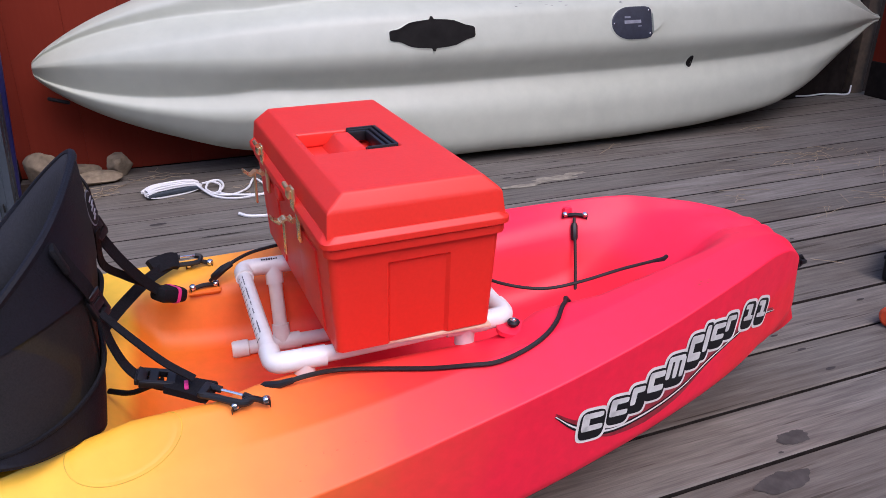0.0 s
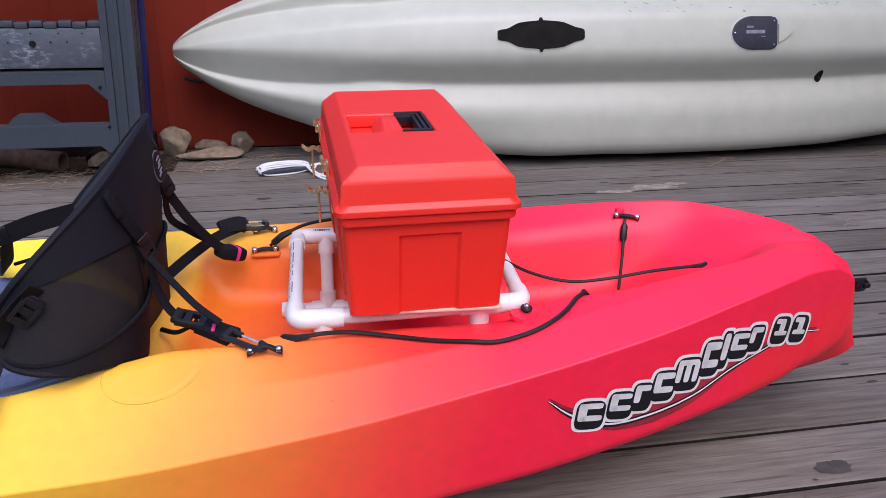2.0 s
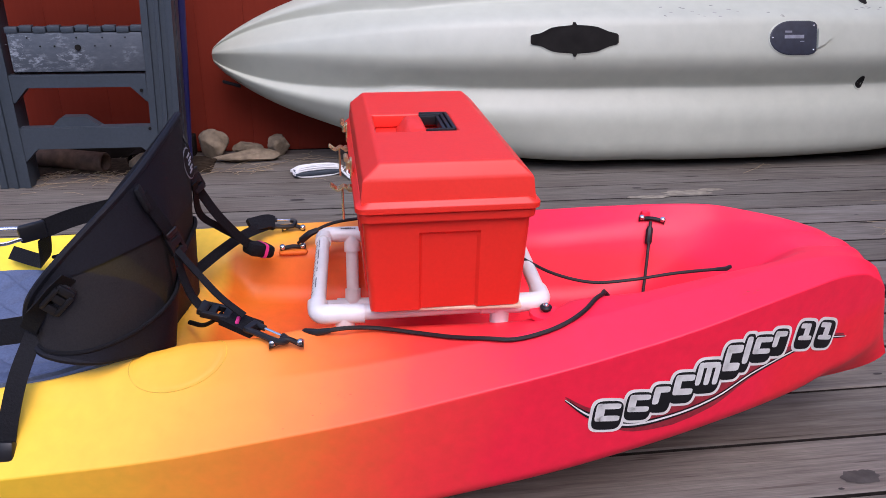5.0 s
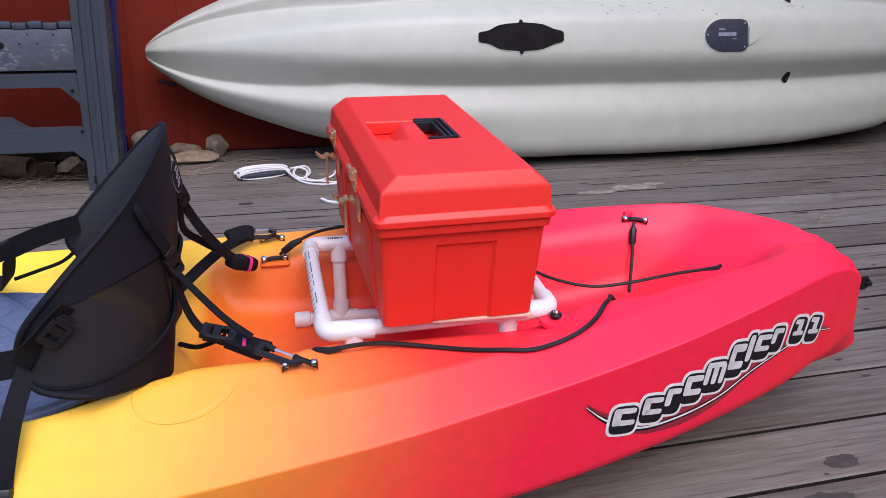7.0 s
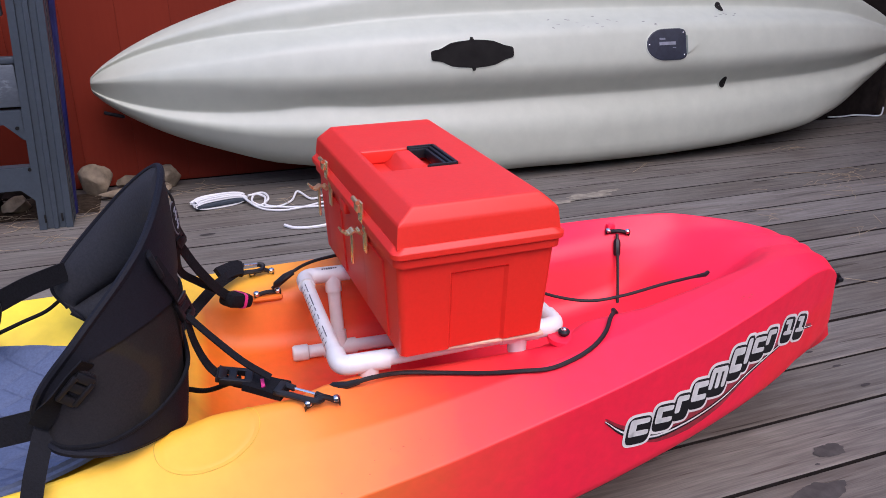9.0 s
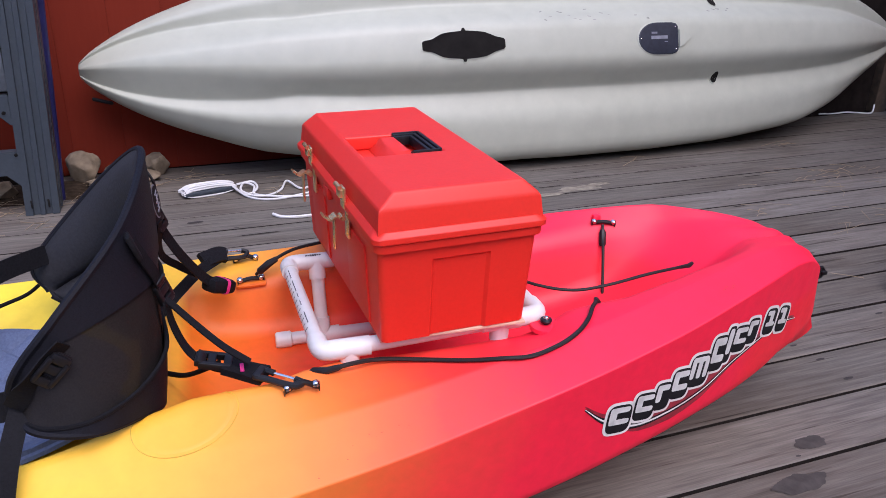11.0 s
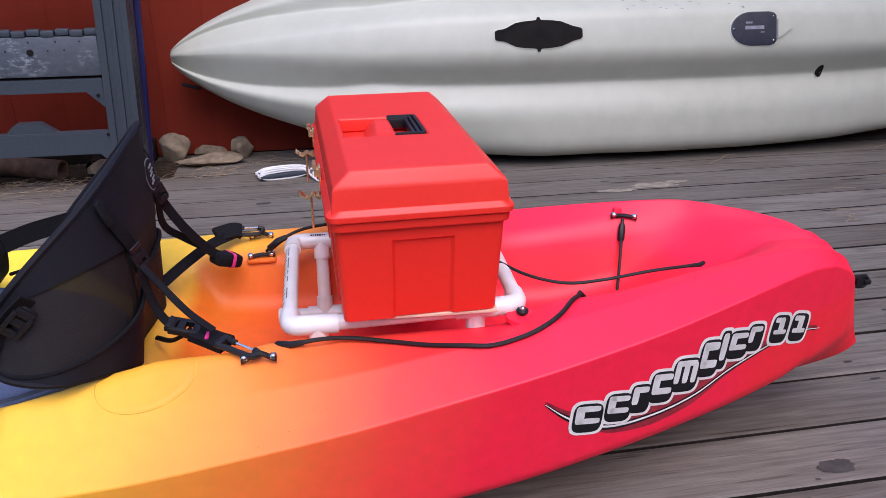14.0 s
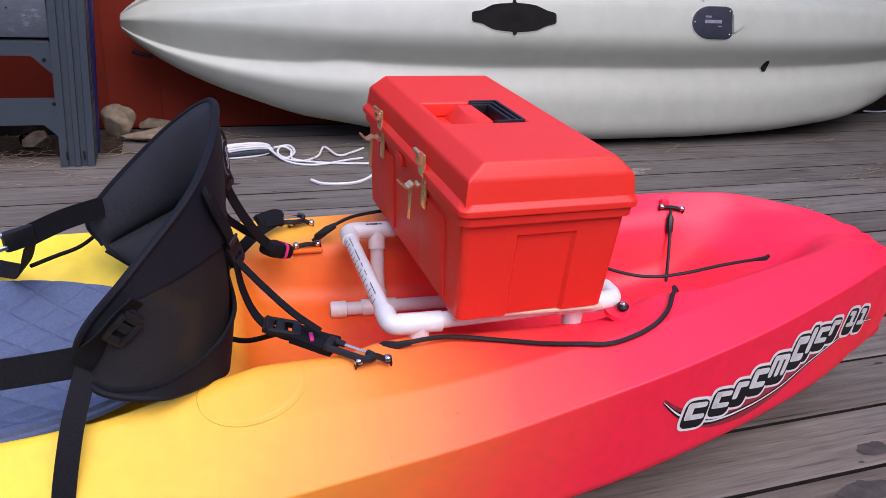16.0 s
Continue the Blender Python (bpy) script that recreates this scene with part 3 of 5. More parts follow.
def blob(s0, s1, q0, q1, lean=0.012, rnd=0.35, n=28):
    """A slanted rounded block as an outline."""
    out = []
    for i in range(n):
        a = 2 * math.pi * i / n
        x, y = math.cos(a), math.sin(a)
        p = 2 / (2 + 4 * (1 - rnd))
        x, y = math.copysign(abs(x) ** p, x), math.copysign(abs(y) ** p, y)
        q = (q0 + q1) / 2 + y * (q1 - q0) / 2
        out.append(((s0 + s1) / 2 + x * (s1 - s0) / 2 + lean * y * -1 * -1, q))
    return out


def slot(s0, s1, q0, q1, grow=0.0, drop=0.0, rnd=0.5, n=28):
    """A rounded block that follows the slope of the print, grown all round and drawn out downwards."""
    c = (s0 + s1) / 2
    return [(x, q + 1.8 * (c - x)) for x, q in blob(s0 + grow, s1 - grow, q0 - grow * 5.5, q1 + grow * 5.5 + drop, 0.0015, rnd, n)]


decal = part("name_print", side_patch(slot(0.646, 0.64, 0.5, 0.52), 0.0006), DARK_INK, kayak, "black and white printed name, as plain shapes")
SLOTS = [(0.646, 0.602, 0.47, 0.66, "hook"), (0.590, 0.551, 0.48, 0.665, "hook"), (0.547, 0.517, 0.47, 0.66, "bend"), (0.512, 0.474, 0.425, 0.64, "hook"), (0.472, 0.427, 0.385, 0.625, "comb"), (0.423, 0.389, 0.30, 0.57, "hook"), (0.386, 0.373, 0.27, 0.55, "bar"), (0.368, 0.330, 0.335, 0.51, "hook"), (0.328, 0.299, 0.345, 0.51, "bend"), (0.272, 0.236, 0.375, 0.55, "stem"), (0.220, 0.180, 0.455, 0.64, "stem")]
BARS = {
    "hook": ((0.0, 0.36, 0.0, 1.0), (0.1, 1.0, 0.0, 0.32), (0.1, 1.0, 0.68, 1.0)),
    "bend": ((0.0, 0.42, 0.0, 1.0), (0.1, 1.0, 0.0, 0.34)),
    "comb": ((0.0, 0.25, 0.0, 1.0), (0.37, 0.63, 0.1, 1.0), (0.75, 1.0, 0.1, 1.0), (0.1, 0.95, 0.0, 0.25)),
    "bar": ((0.0, 1.0, 0.0, 1.0),),
    "stem": ((0.36, 0.76, 0.0, 1.0), (0.05, 0.5, 0.0, 0.3), (0.05, 1.0, 0.72, 1.0)),
}
for s0, s1, q0, q1, _ in SLOTS:
    part("letter_edge", side_patch(slot(s0, s1, q0, q1, 0.0098, 0.07), 0.0012), WHITE_INK, decal, "white outline")
for s0, s1, q0, q1, _ in SLOTS:
    part("letter_shadow", side_patch(slot(s0, s1, q0, q1, 0.0045, 0.07), 0.0018), DARK_INK, decal, "black shadow")
GREY_INK = varied("pale grey print", (0.66, 0.66, 0.64), 0.4, 60, 0.12)
for s0, s1, q0, q1, shape in SLOTS:
    w, h, mid = s1 - s0, q1 - q0, (s0 + s1) / 2
    for a0, a1, b0, b1 in BARS[shape]:
        line = blob(s0 + w * a0, s0 + w * a1, q0 + h * b0, q0 + h * b1, 0.001 * (b1 - b0), 0.35, 16)
        part("stroke", side_patch([(x, q + 1.8 * (mid - x)) for x, q in line], 0.0024), GREY_INK, decal, "pale stroke")


def swoosh(points, widths, off, material, label):
    up, dn = [], []
    xs = np.linspace(0, 1, 36)
    px = np.linspace(0, 1, len(points))
    for x in xs:
        f = x * (len(points) - 1)
        s = np.interp(x, px, [p[0] for p in points])
        q = spline([(p[0], p[1], 0) for p in points], 12)[min(int(round(f * 12)), 12 * (len(points) - 1))]
        w = np.interp(x, px, widths)
        up.append(on_side(q.x, q.y - w, off))
        dn.append(on_side(q.x, q.y + w, off))
    bm = B()
    grid(bm, [up, dn])
    return part("swoosh", bm, material, decal, label)


arc = [(0.700, 0.30), (0.654, 0.55), (0.585, 0.785), (0.50, 0.85), (0.42, 0.82), (0.345, 0.69), (0.22, 0.62), (0.122, 0.735)]
swoosh([(s, q - 0.03) for s, q in arc], (0.004, 0.05, 0.10, 0.14, 0.12, 0.07, 0.03, 0.004), 0.0007, RED_INK, "dark red mesh band")
swoosh(arc, (0.012, 0.035, 0.035, 0.03, 0.03, 0.028, 0.022, 0.01), 0.001, DARK_INK, "black curved stripe")
swoosh([(s, q - 0.004) for s, q in arc], (0.004, 0.011, 0.011, 0.011, 0.01, 0.009, 0.007, 0.004), 0.0015, WHITE_INK, "thin pale stripe")

# ---- cream kayak on its side ----
TL = radians(17)
LEAN_M = pose(0.0, 3.725, 0.452) @ Matrix(((1, 0, 0, 0), (0, -math.cos(TL), math.sin(TL), 0), (0, math.sin(TL), math.cos(TL), 0), (0, 0, 0, 1)))
CX = (0.09, 0.13, 0.24, 0.41, 0.71, 1.1, 1.45, 2.0, 2.5, 2.9, 3.3, 3.62, 3.9, 4.08, 4.16, 4.2, 4.25, 4.265)
CB = (0.03, 0.07, 0.14, 0.216, 0.318, 0.4, 0.435, 0.455, 0.455, 0.44, 0.4, 0.33, 0.2, 0.1, 0.055, 0.034, 0.026, 0.012)
CD = (0.045, 0.085, 0.145, 0.2, 0.27, 0.32, 0.335, 0.335, 0.33, 0.325, 0.31, 0.28, 0.2, 0.115, 0.07, 0.045, 0.035, 0.016)


def cream_section(x):
    """A cross section of the cream hull, as (across, out from the deck), over its whole bottom."""
    b, d = smooth_at(x, CX, CB, 0.08), smooth_at(x, CX, CD, 0.08)
    low = 1 + 0.09 * max(0.0, 1 - abs(x - 0.75) / 1.1) + 0.1 * max(0.0, 1 - x / 0.9)
    k1 = max(0.0, min(1.0, 1 - (x - 0.1) / 0.75))
    full = max(0.0, min(1.0, (x - 0.8) / 0.8)) * max(0.0, min(1.0, (3.9 - x) / 0.5))
    half = [(0, d), (b * (0.2 - 0.12 * k1), d * 0.99), (b * (0.39 + 0.26 * k1), d * (0.69 - 0.2 * k1)), (b * (0.425 + 0.26 * k1), d * (0.685 - 0.19 * k1)), (b * (0.66 + 0.12 * k1), d * (0.75 - 0.17 * k1)), (b * 0.94, d * 0.36), (b, 0.0), (b * 0.9, -0.05 * min(1, b / 0.2))]
    under = half[:5] + [(b * (0.94 + 0.135 * full), d * (0.36 + 0.25 * full)), (b * (1 + 0.02 * full), 0.0)] + half[7:]
    radii = (b * 0.16, b * 0.05, b * 0.04, b * 0.1, b * 0.2, b * 0.1)
    r, u = rounded(half, radii, 5), rounded(under, radii, 5)
    return [(-p[0] * low, p[1]) for p in u[:0:-1]] + [(p[0], p[1]) for p in r]


def cream_at(x, a, off=0.0):
    """A place on the bottom of the cream hull, a metres above its keel."""
    up = [p for p in cream_section(x) if p[1] >= 0]
    return Vector((x, float(np.interp(a, [p[0] for p in up], [p[1] for p in up])) + off, a))


cream = thing("kayak", (0, 0, 0), LEAN_M, "cream white fishing kayak lying on its side against the wall", "kayak")
g = B()
rows = []
for x in list(np.arange(0.09, 0.5, 0.02)) + list(np.arange(0.5, 3.6, 0.06)) + list(np.arange(3.6, 4.16, 0.02)) + list(np.arange(4.16, 4.262, 0.0085)) + [4.265]:
    rows.append([(x, d, a) for a, d in cream_section(x)])
tip = rows[0]
rows = [[(0.083, d * 0.3, a * 0.2) for _, d, a in tip], [(0.0842, d * 0.65, a * 0.6) for _, d, a in tip], [(0.0868, d * 0.87, a * 0.85) for _, d, a in tip]] + rows
vs = grid(g, rows, close_v=True)
g.faces.new(vs[0])
g.faces.new(vs[-1])
part("hull", g, CREAM, cream, "cream plastic hull bottom with two long grooves", angle=60)


def cream_patch(outline, off, rim=0.0, dish=0.0):
    bm = B()
    n = len(outline)
    cx, ca = sum(p[0] for p in outline) / n, sum(p[1] for p in outline) / n
    rings = []
    for f, o in ((1.0, -0.004), (1.0, off), (0.97, off + rim), (0.93, off + rim - dish), (0.5, off + rim - dish)):
        rings.append([cream_at(cx + (x - cx) * f, ca + (a - ca) * f, o) for x, a in outline])
    vs = grid(bm, rings, close_v=True)
    bm.faces.new(vs[-1])
    return bm


drive = [(1.337, 0.013), (1.341, 0.018), (1.352, 0.021), (1.37, 0.023), (1.385, 0.028), (1.402, 0.037), (1.42, 0.045), (1.45, 0.05), (1.49, 0.053), (1.503, 0.055), (1.508, 0.066), (1.517, 0.066), (1.522, 0.055), (1.57, 0.052), (1.605, 0.047), (1.628, 0.038), (1.65, 0.029), (1.672, 0.024), (1.684, 0.021), (1.69, 0.014)]
drive = drive + [(x, -a) for x, a in drive[::-1]]
part("drive_well_lip", cream_patch([(1.513 + (x - 1.513) * 1.03, a * 1.09) for x, a in drive], 0.0015, 0.001, 0.0), CREAM, cream, "rounded lip of the drive well")
# flat patch on the hull, painted dark in place of the well's depth
part("drive_well", cream_patch(drive, 0.004, 0.0, 0.0), HOLE_SHADE, cream, "near-black patch for the shade in the open drive well")
plate = [(2.42 - 0.095 * math.cos(a), 0.068 * math.sin(a)) for a in np.linspace(-math.pi / 2, math.pi / 2, 15)] + [(2.5, 0.068), (2.522, 0.062), (2.531, 0.05), (2.531, -0.05), (2.522, -0.062), (2.5, -0.068)]
part("plate_lip", cream_patch([(2.44 + (x - 2.44) * 1.05, a * 1.06) for x, a in plate], 0.0015, 0.001, 0.0), CREAM, cream)
cover = part("transducer_plate", cream_patch(plate, 0.004, 0.001, 0.0), varied("slate plastic", (0.02, 0.024, 0.036), 0.4, 50, 0.2), cream, "slate grey transducer cover plate")
for x, a, w, h in ((2.43, 0.004, 0.085, 0.014), (2.405, 0.024, 0.03, 0.008), (2.465, -0.015, 0.018, 0.004)):
    g = B()
    grid(g, [[cream_at(x + (i / 6 - 0.5) * w, a + e * h / 2, 0.0062) for i in range(7)] for e in (-1, 1)])
    part("print_bar", g, varied("grey print", (0.2, 0.21, 0.24), 0.5), cover, "pale printed bar")
for x, a in ((2.515, 0.048), (2.515, -0.048), (2.336, 0.0)):
    part("screw", screw(B(), cream_at(x, a, 0.006), 0.004, Vector((0, 1, 0))), STEEL, cover)
tail = [(2.534, 0.036), (2.56, 0.026), (2.585, 0.01), (2.6, 0.0), (2.585, -0.01), (2.56, -0.03), (2.534, -0.042)]
part("plate_ramp", cream_patch(tail, 0.0005, 0.009, 0.0), CREAM, cream, "moulded ramp behind the plate")
for x, a in ((2.797, -0.172), (2.794, 0.172)):
    ring = [(x + 0.017 * math.cos(t), a + 0.024 * math.sin(t)) for t in np.linspace(0, 2 * math.pi, 18, endpoint=False)]
    part("scupper_rim", cream_patch([(x + (p - x) * 1.3, a + (q - a) * 1.25) for p, q in ring], 0.0012, 0.001, 0.0), CREAM, cream)
    part("scupper", cream_patch(ring, 0.0045, 0.0, 0.0), HOLE_SHADE, cream, "near-black patch for the shade in the round drain hole")
SCUFF = varied("scuffed plastic", (0.25, 0.25, 0.23), 0.7, 60, 0.3)
rng = random.Random(7)
for i in range(24):
    x, a = (rng.uniform(1.85, 2.4), rng.uniform(0.085, 0.15)) if i < 16 else (rng.gauss(2.79, 0.03), rng.gauss(0.125, 0.008))
    w, h = rng.uniform(0.006, 0.02), rng.uniform(0.001, 0.0028)
    g = B()
    tilt = rng.uniform(-0.4, 0.4)
    grid(g, [[cream_at(x + (j / 3 - 0.5) * w, a + e * h * math.sin(math.pi * (j + 0.5) / 4) + tilt * (j / 3 - 0.5) * w, 0.0012) for j in range(4)] for e in (-1, 1)])
    part("scuff", g, SCUFF, cream)
g = B()
box(g, (0.15, -0.02, -0.115), (0.075, 0.03, 0.013), 0.005, pose(0, 0, 0, 0, 16, 0))
part("side_handle", g, WEB, cream, "dark carry handle at the bow")

# ---- toolbox ----
LATCH_A, LATCH_B = -0.035, 0.21
TB = Vector((-0.873, 0.07, 0.386))
BOX_M = KAYAK @ Matrix.Translation((-0.868, -0.2, 0)) @ pose(0, 0, 0, 0, 0, 3.9) @ Matrix.Translation((0.868, 0.2, 0))
toolbox = thing("toolbox", TB, BOX_M, "red plastic toolbox with brass latches on a white pipe frame", "toolbox")


def rect(cx, cy, z, w, d):
    return [(cx - w / 2, cy - d / 2, z), (cx + w / 2, cy - d / 2, z), (cx + w / 2, cy + d / 2, z), (cx - w / 2, cy + d / 2, z)]


def loft(bm, levels, bevel=0.0, seg=3):
    """A solid through rectangles (cx, cy, z, width, depth)."""
    vs = grid(bm, [rect(*q) for q in levels], close_v=True)
    bm.faces.new(vs[0][::-1])
    bm.faces.new(vs[-1])
    if bevel:
        bmesh.ops.bevel(bm, geom=list(bm.edges), offset=bevel, segments=seg, affect="EDGES", profile=0.6, clamp_overlap=True)
    return bm


x0, y0 = TB.x, TB.y


def body_ring(z, w, d, notch, r=0.012):
    """An outline of the box with rounded corners and a sunk middle in its front."""
    out = [(-0.046, -d / 2), (-0.041, -d / 2 + notch), (0.047, -d / 2 + notch), (0.052, -d / 2)]
    for cx, cy, a0 in ((1, -1, -90), (1, 1, 0), (-1, 1, 90), (-1, -1, 180)):
        for a in range(0, 91, 15):
            t = radians(a0 + a)
            out.append((cx * (w / 2 - r) + r * math.cos(t), cy * (d / 2 - r) + r * math.sin(t)))
    return [(x0 + x, y0 + y, z) for x, y in out]


g = B()
vs = grid(g, [body_ring(*q) for q in ((0.386, 0.242, 0.502, 0.005), (0.388, 0.248, 0.508, 0.006), (0.522, 0.261, 0.5265, 0.006), (0.527, 0.2613, 0.5272, 0.0), (0.562, 0.264, 0.532, 0.0))], close_v=True)
g.faces.new(vs[0][::-1])
g.faces.new(vs[-1])
part("body", g, TOOL_RED, toolbox, "red moulded box body with a sunk front panel", angle=25, even=True)
for sy in (-0.135, 0.135):
    g = loft(B(), [(x0 - 0.1238, y0 + sy, 0.396, 0.008, 0.12), (x0 - 0.1305, y0 + sy, 0.53, 0.008, 0.112)], 0.002, 2)
    part("side_panel", g, TOOL_RED, toolbox)
g = B()
vs = grid(g, [body_ring(z, w, d, 0.0, 0.016) for z, w, d in ((0.548, 0.27, 0.542), (0.549, 0.275, 0.547), (0.551, 0.2765, 0.5485), (0.561, 0.277, 0.549), (0.563, 0.275, 0.547))], close_v=True)
g.faces.new(vs[0][::-1])
g.faces.new(vs[-1])
part("body_rim", g, TOOL_RED, toolbox, even=True)
g = B()
vs = grid(g, [body_ring(z, w, d, 0.0, 0.018) for z, w, d in ((0.5645, 0.284, 0.557), (0.566, 0.2875, 0.5605), (0.5735, 0.288, 0.561), (0.5755, 0.2855, 0.5585), (0.5825, 0.271, 0.5465))], close_v=True)
g.faces.new(vs[0][::-1])
g.faces.new(vs[-1])
part("lid_rim", g, TOOL_RED, toolbox, even=True)
# the lid, with its sunk handle bay
g = B()
bx, by, bw, bd = -0.899, 0.06, 0.142, 0.126
levels = [(x0, y0, 0.575, 0.270, 0.546), (x0, y0, 0.615, 0.262, 0.532), (x0, y0, 0.638, 0.21, 0.508), (bx, by, 0.638, bw, bd), (bx, by, 0.612, bw - 0.008, bd - 0.006)]
vs = grid(g, [rect(*q) for q in levels], close_v=True)
g.faces.new(vs[0][::-1])
g.faces.new(vs[-1])
g.normal_update()
bmesh.ops.bevel(g, geom=[e for e in g.edges if all(v.co.z > 0.58 for v in e.verts) and (e.calc_face_angle(0) > 0.2)], offset=0.004, segments=3, affect="EDGES", profile=0.5)
lid = part("lid", g, TOOL_RED, toolbox, "red lid with chamfered sides and a sunk handle bay", angle=55, even=True)
# a red grip bridge across the bay, chamfered at its ends and on one side
g = B()
prof = [(-0.028, 0.6125), (-0.014, 0.634), (-0.008, 0.6375), (0.014, 0.6375), (0.018, 0.634), (0.018, 0.6125)]
rows = []
for dy, low_z in ((-0.0615, 0.012), (-0.046, 0.0), (0.046, 0.0), (0.0605, 0.012)):
    rows.append([(bx + dx, by + dy, max(0.6125, z - low_z)) for dx, z in prof])
vs = grid(g, rows)
g.faces.new(vs[0])
g.faces.new(vs[-1])
part("grip_bridge", g, TOOL_RED, lid, "red bridge across the handle bay", angle=35)
g = B()
for step, xe, zz in ((0, 0.0655, 0.6415), (1, 0.0575, 0.6395), (2, 0.0495, 0.637)):
    half_w = 0.0605 - 0.005 * step
    box(g, (bx + xe, by, zz - 0.009), (0.0062, 2 * half_w, 0.018), 0.0016)
    for sy in (-1, 1):
        box(g, (bx + (xe + 0.016) / 2, by + sy * half_w, zz - 0.009), (xe - 0.016, 0.0048, 0.017), 0.0014)
part("handle", g, BLACK, lid, "black folding handle with stepped ridges")


def latch(v, dz=-0.008):
    xs = x0 - 0.145
    g = B()
    box(g, (xs + 0.002, v, 0.592 + dz), (0.004, 0.024, 0.036), 0.0012)
    box(g, (xs - 0.003, v, 0.60 + dz), (0.008, 0.018, 0.014), 0.002)
    lt = part("latch", g, BRASS, toolbox, "brass draw latch hanging open")
    g = B()
    tube(g, [(xs - 0.006, v - 0.014, 0.612 + dz), (xs - 0.006, v + 0.014, 0.612 + dz)], 0.004, 10)
    part("hinge_pin", g, BRASS, lt)
    g = B()
    box(g, (x0 - 0.1365, v, 0.545 + dz), (0.004, 0.02, 0.05), 0.001)
    tube(g, [(xs - 0.001, v - 0.01, 0.558 + dz), (xs - 0.001, v + 0.01, 0.558 + dz)], 0.0045, 10)
    part("catch_plate", g, BRASS, lt)
    g = B()
    strap(g, [(xs - 0.002, v, 0.556 + dz), (xs - 0.012, v, 0.562 + dz), (xs - 0.022, v, 0.557 + dz), (xs - 0.034, v, 0.566 + dz)], (0, 1, 0), 0.02, 0.003)
    part("lever", g, BRASS, lt)
    g = B()
    box(g, (xs - 0.014, v, 0.53 + dz), (0.004, 0.009, 0.056), 0.0015)
    part("bail", g, BRASS, lt)


latch(LATCH_A)
latch(LATCH_B)
g = B()
box(g, (x0 - 0.139, (LATCH_A + LATCH_B) / 2 - 0.0, 0.552), (0.012, 0.034, 0.022), 0.003)
part("hasp", g, TOOL_RED, toolbox, "red moulded lock tab")

# ---- pipe frame ----
pipes = thing("pipe_rack", (-0.89, 0.03, 0.21), KAYAK, "white plastic pipe rack standing in the kayak's rear well", "pipe rack")
S0, S1, V0, V1, ZP, RP, RF = 1.088, 0.70, -0.15, 0.205, 0.362, 0.0132, 0.0165
CORNERS = {"near_bow": k(S0, V0, ZP), "far_bow": k(S0 + 0.012, V1, ZP), "near_stern": k(S1 + 0.004, V0 + 0.012, ZP + 0.01), "far_stern": k(S1, V1, ZP)}


def pipe(a, b, label=""):
    return part("pipe", tube(B(), [a, b], RP, 20), PVC, pipes, label)


def rail_between(p, q, label=""):
    d = (CORNERS[q] - CORNERS[p]).normalized() * 0.03
    return pipe(CORNERS[p] + d, CORNERS[q] - d, label)


rail_between("near_bow", "near_stern")
rail_between("far_bow", "far_stern")
left_pipe = rail_between("near_bow", "far_bow", "white pipe with small grey print")
rail_between("near_stern", "far_stern")
pipe(k(1.13, 0.155, 0.219), k(0.66, 0.155, 0.219))


def elbow(c, da, db):
    c, da, db = Vector(c), Vector(da), Vector(db)
    q = [c + da * 0.042, c + da * 0.024] + [c + da * 0.02 * (1 - t) ** 2 + db * 0.02 * t * t for t in (0.15, 0.35, 0.5, 0.65, 0.85)] + [c + db * 0.024, c + db * 0.042]
    part("elbow", tube(B(), q, RF, 20), PVC, pipes)


X, Y = Vector((1, 0, 0)), Vector((0, 1, 0))
for c, a, b in (("near_bow", "near_stern", "far_bow"), ("far_bow", "far_stern", "near_bow"), ("near_stern", "near_bow", "far_stern"), ("far_stern", "far_bow", "near_stern")):
    elbow(CORNERS[c], (CORNERS[a] - CORNERS[c]).normalized(), (CORNERS[b] - CORNERS[c]).normalized())


def tee(c, along, stem):
    c, along, stem = Vector(c), Vector(along), Vector(stem)
    g = B()
    tube(g, [c - along * 0.034, c + along * 0.034], RF, 20)
    tube(g, [c, c + stem * 0.036], RF, 20)
    part("tee", g, PVC, pipes)


for s in (1.042, 0.775):
    top, foot = k(s, V1, ZP), k(s, 0.155, 0.219)
    d = (foot - top).normalized()
    tee(top, X, d)
    tee(foot, X, -d)
    pipe(top, foot)
    top = CORNERS["near_bow"].lerp(CORNERS["near_stern"], (S0 - s) / (S0 - S1))
    foot = top + Vector((0, 0.004, -0.044))
    d = (foot - top).normalized()
    tee(top, X, d)
    pipe(top, foot)
for a in (k(1.137, 0.155, 0.219),):
    part("end_cap", tube(B(), [a, a + X * 0.004, a + X * 0.03, a + X * 0.032], [0.014, RF, RF, 0.014], 20), PVC, pipes)
GREY_PRINT = varied("grey ink", (0.12, 0.12, 0.13), 0.6)


def print_bar(p, d, size, material, label=""):
    part("print_bar", box(B(), p, size, 0, d.to_track_quat("Z", "Y").to_matrix().to_4x4()), material, left_pipe, label, smooth=False)


for f0, f1, w in ((0.16, 0.26, 0.003), (0.30, 0.42, 0.0055), (0.45, 0.49, 0.004), (0.53, 0.58, 0.0025), (0.66, 0.76, 0.0055)):
    n = int((f1 - f0) / 0.009)
    for i in range(n + 1):
        d = Vector((-math.cos(radians(64)), 0, math.sin(radians(64))))
        p = CORNERS["far_bow"].lerp(CORNERS["near_bow"], f0 + 0.009 * i) + d * (RP + 0.0001)
        print_bar(p, d, (w, 0.0009 + 0.0006 * (i * 7 % 3), 0.0006), GREY_PRINT, "grey printed bar")
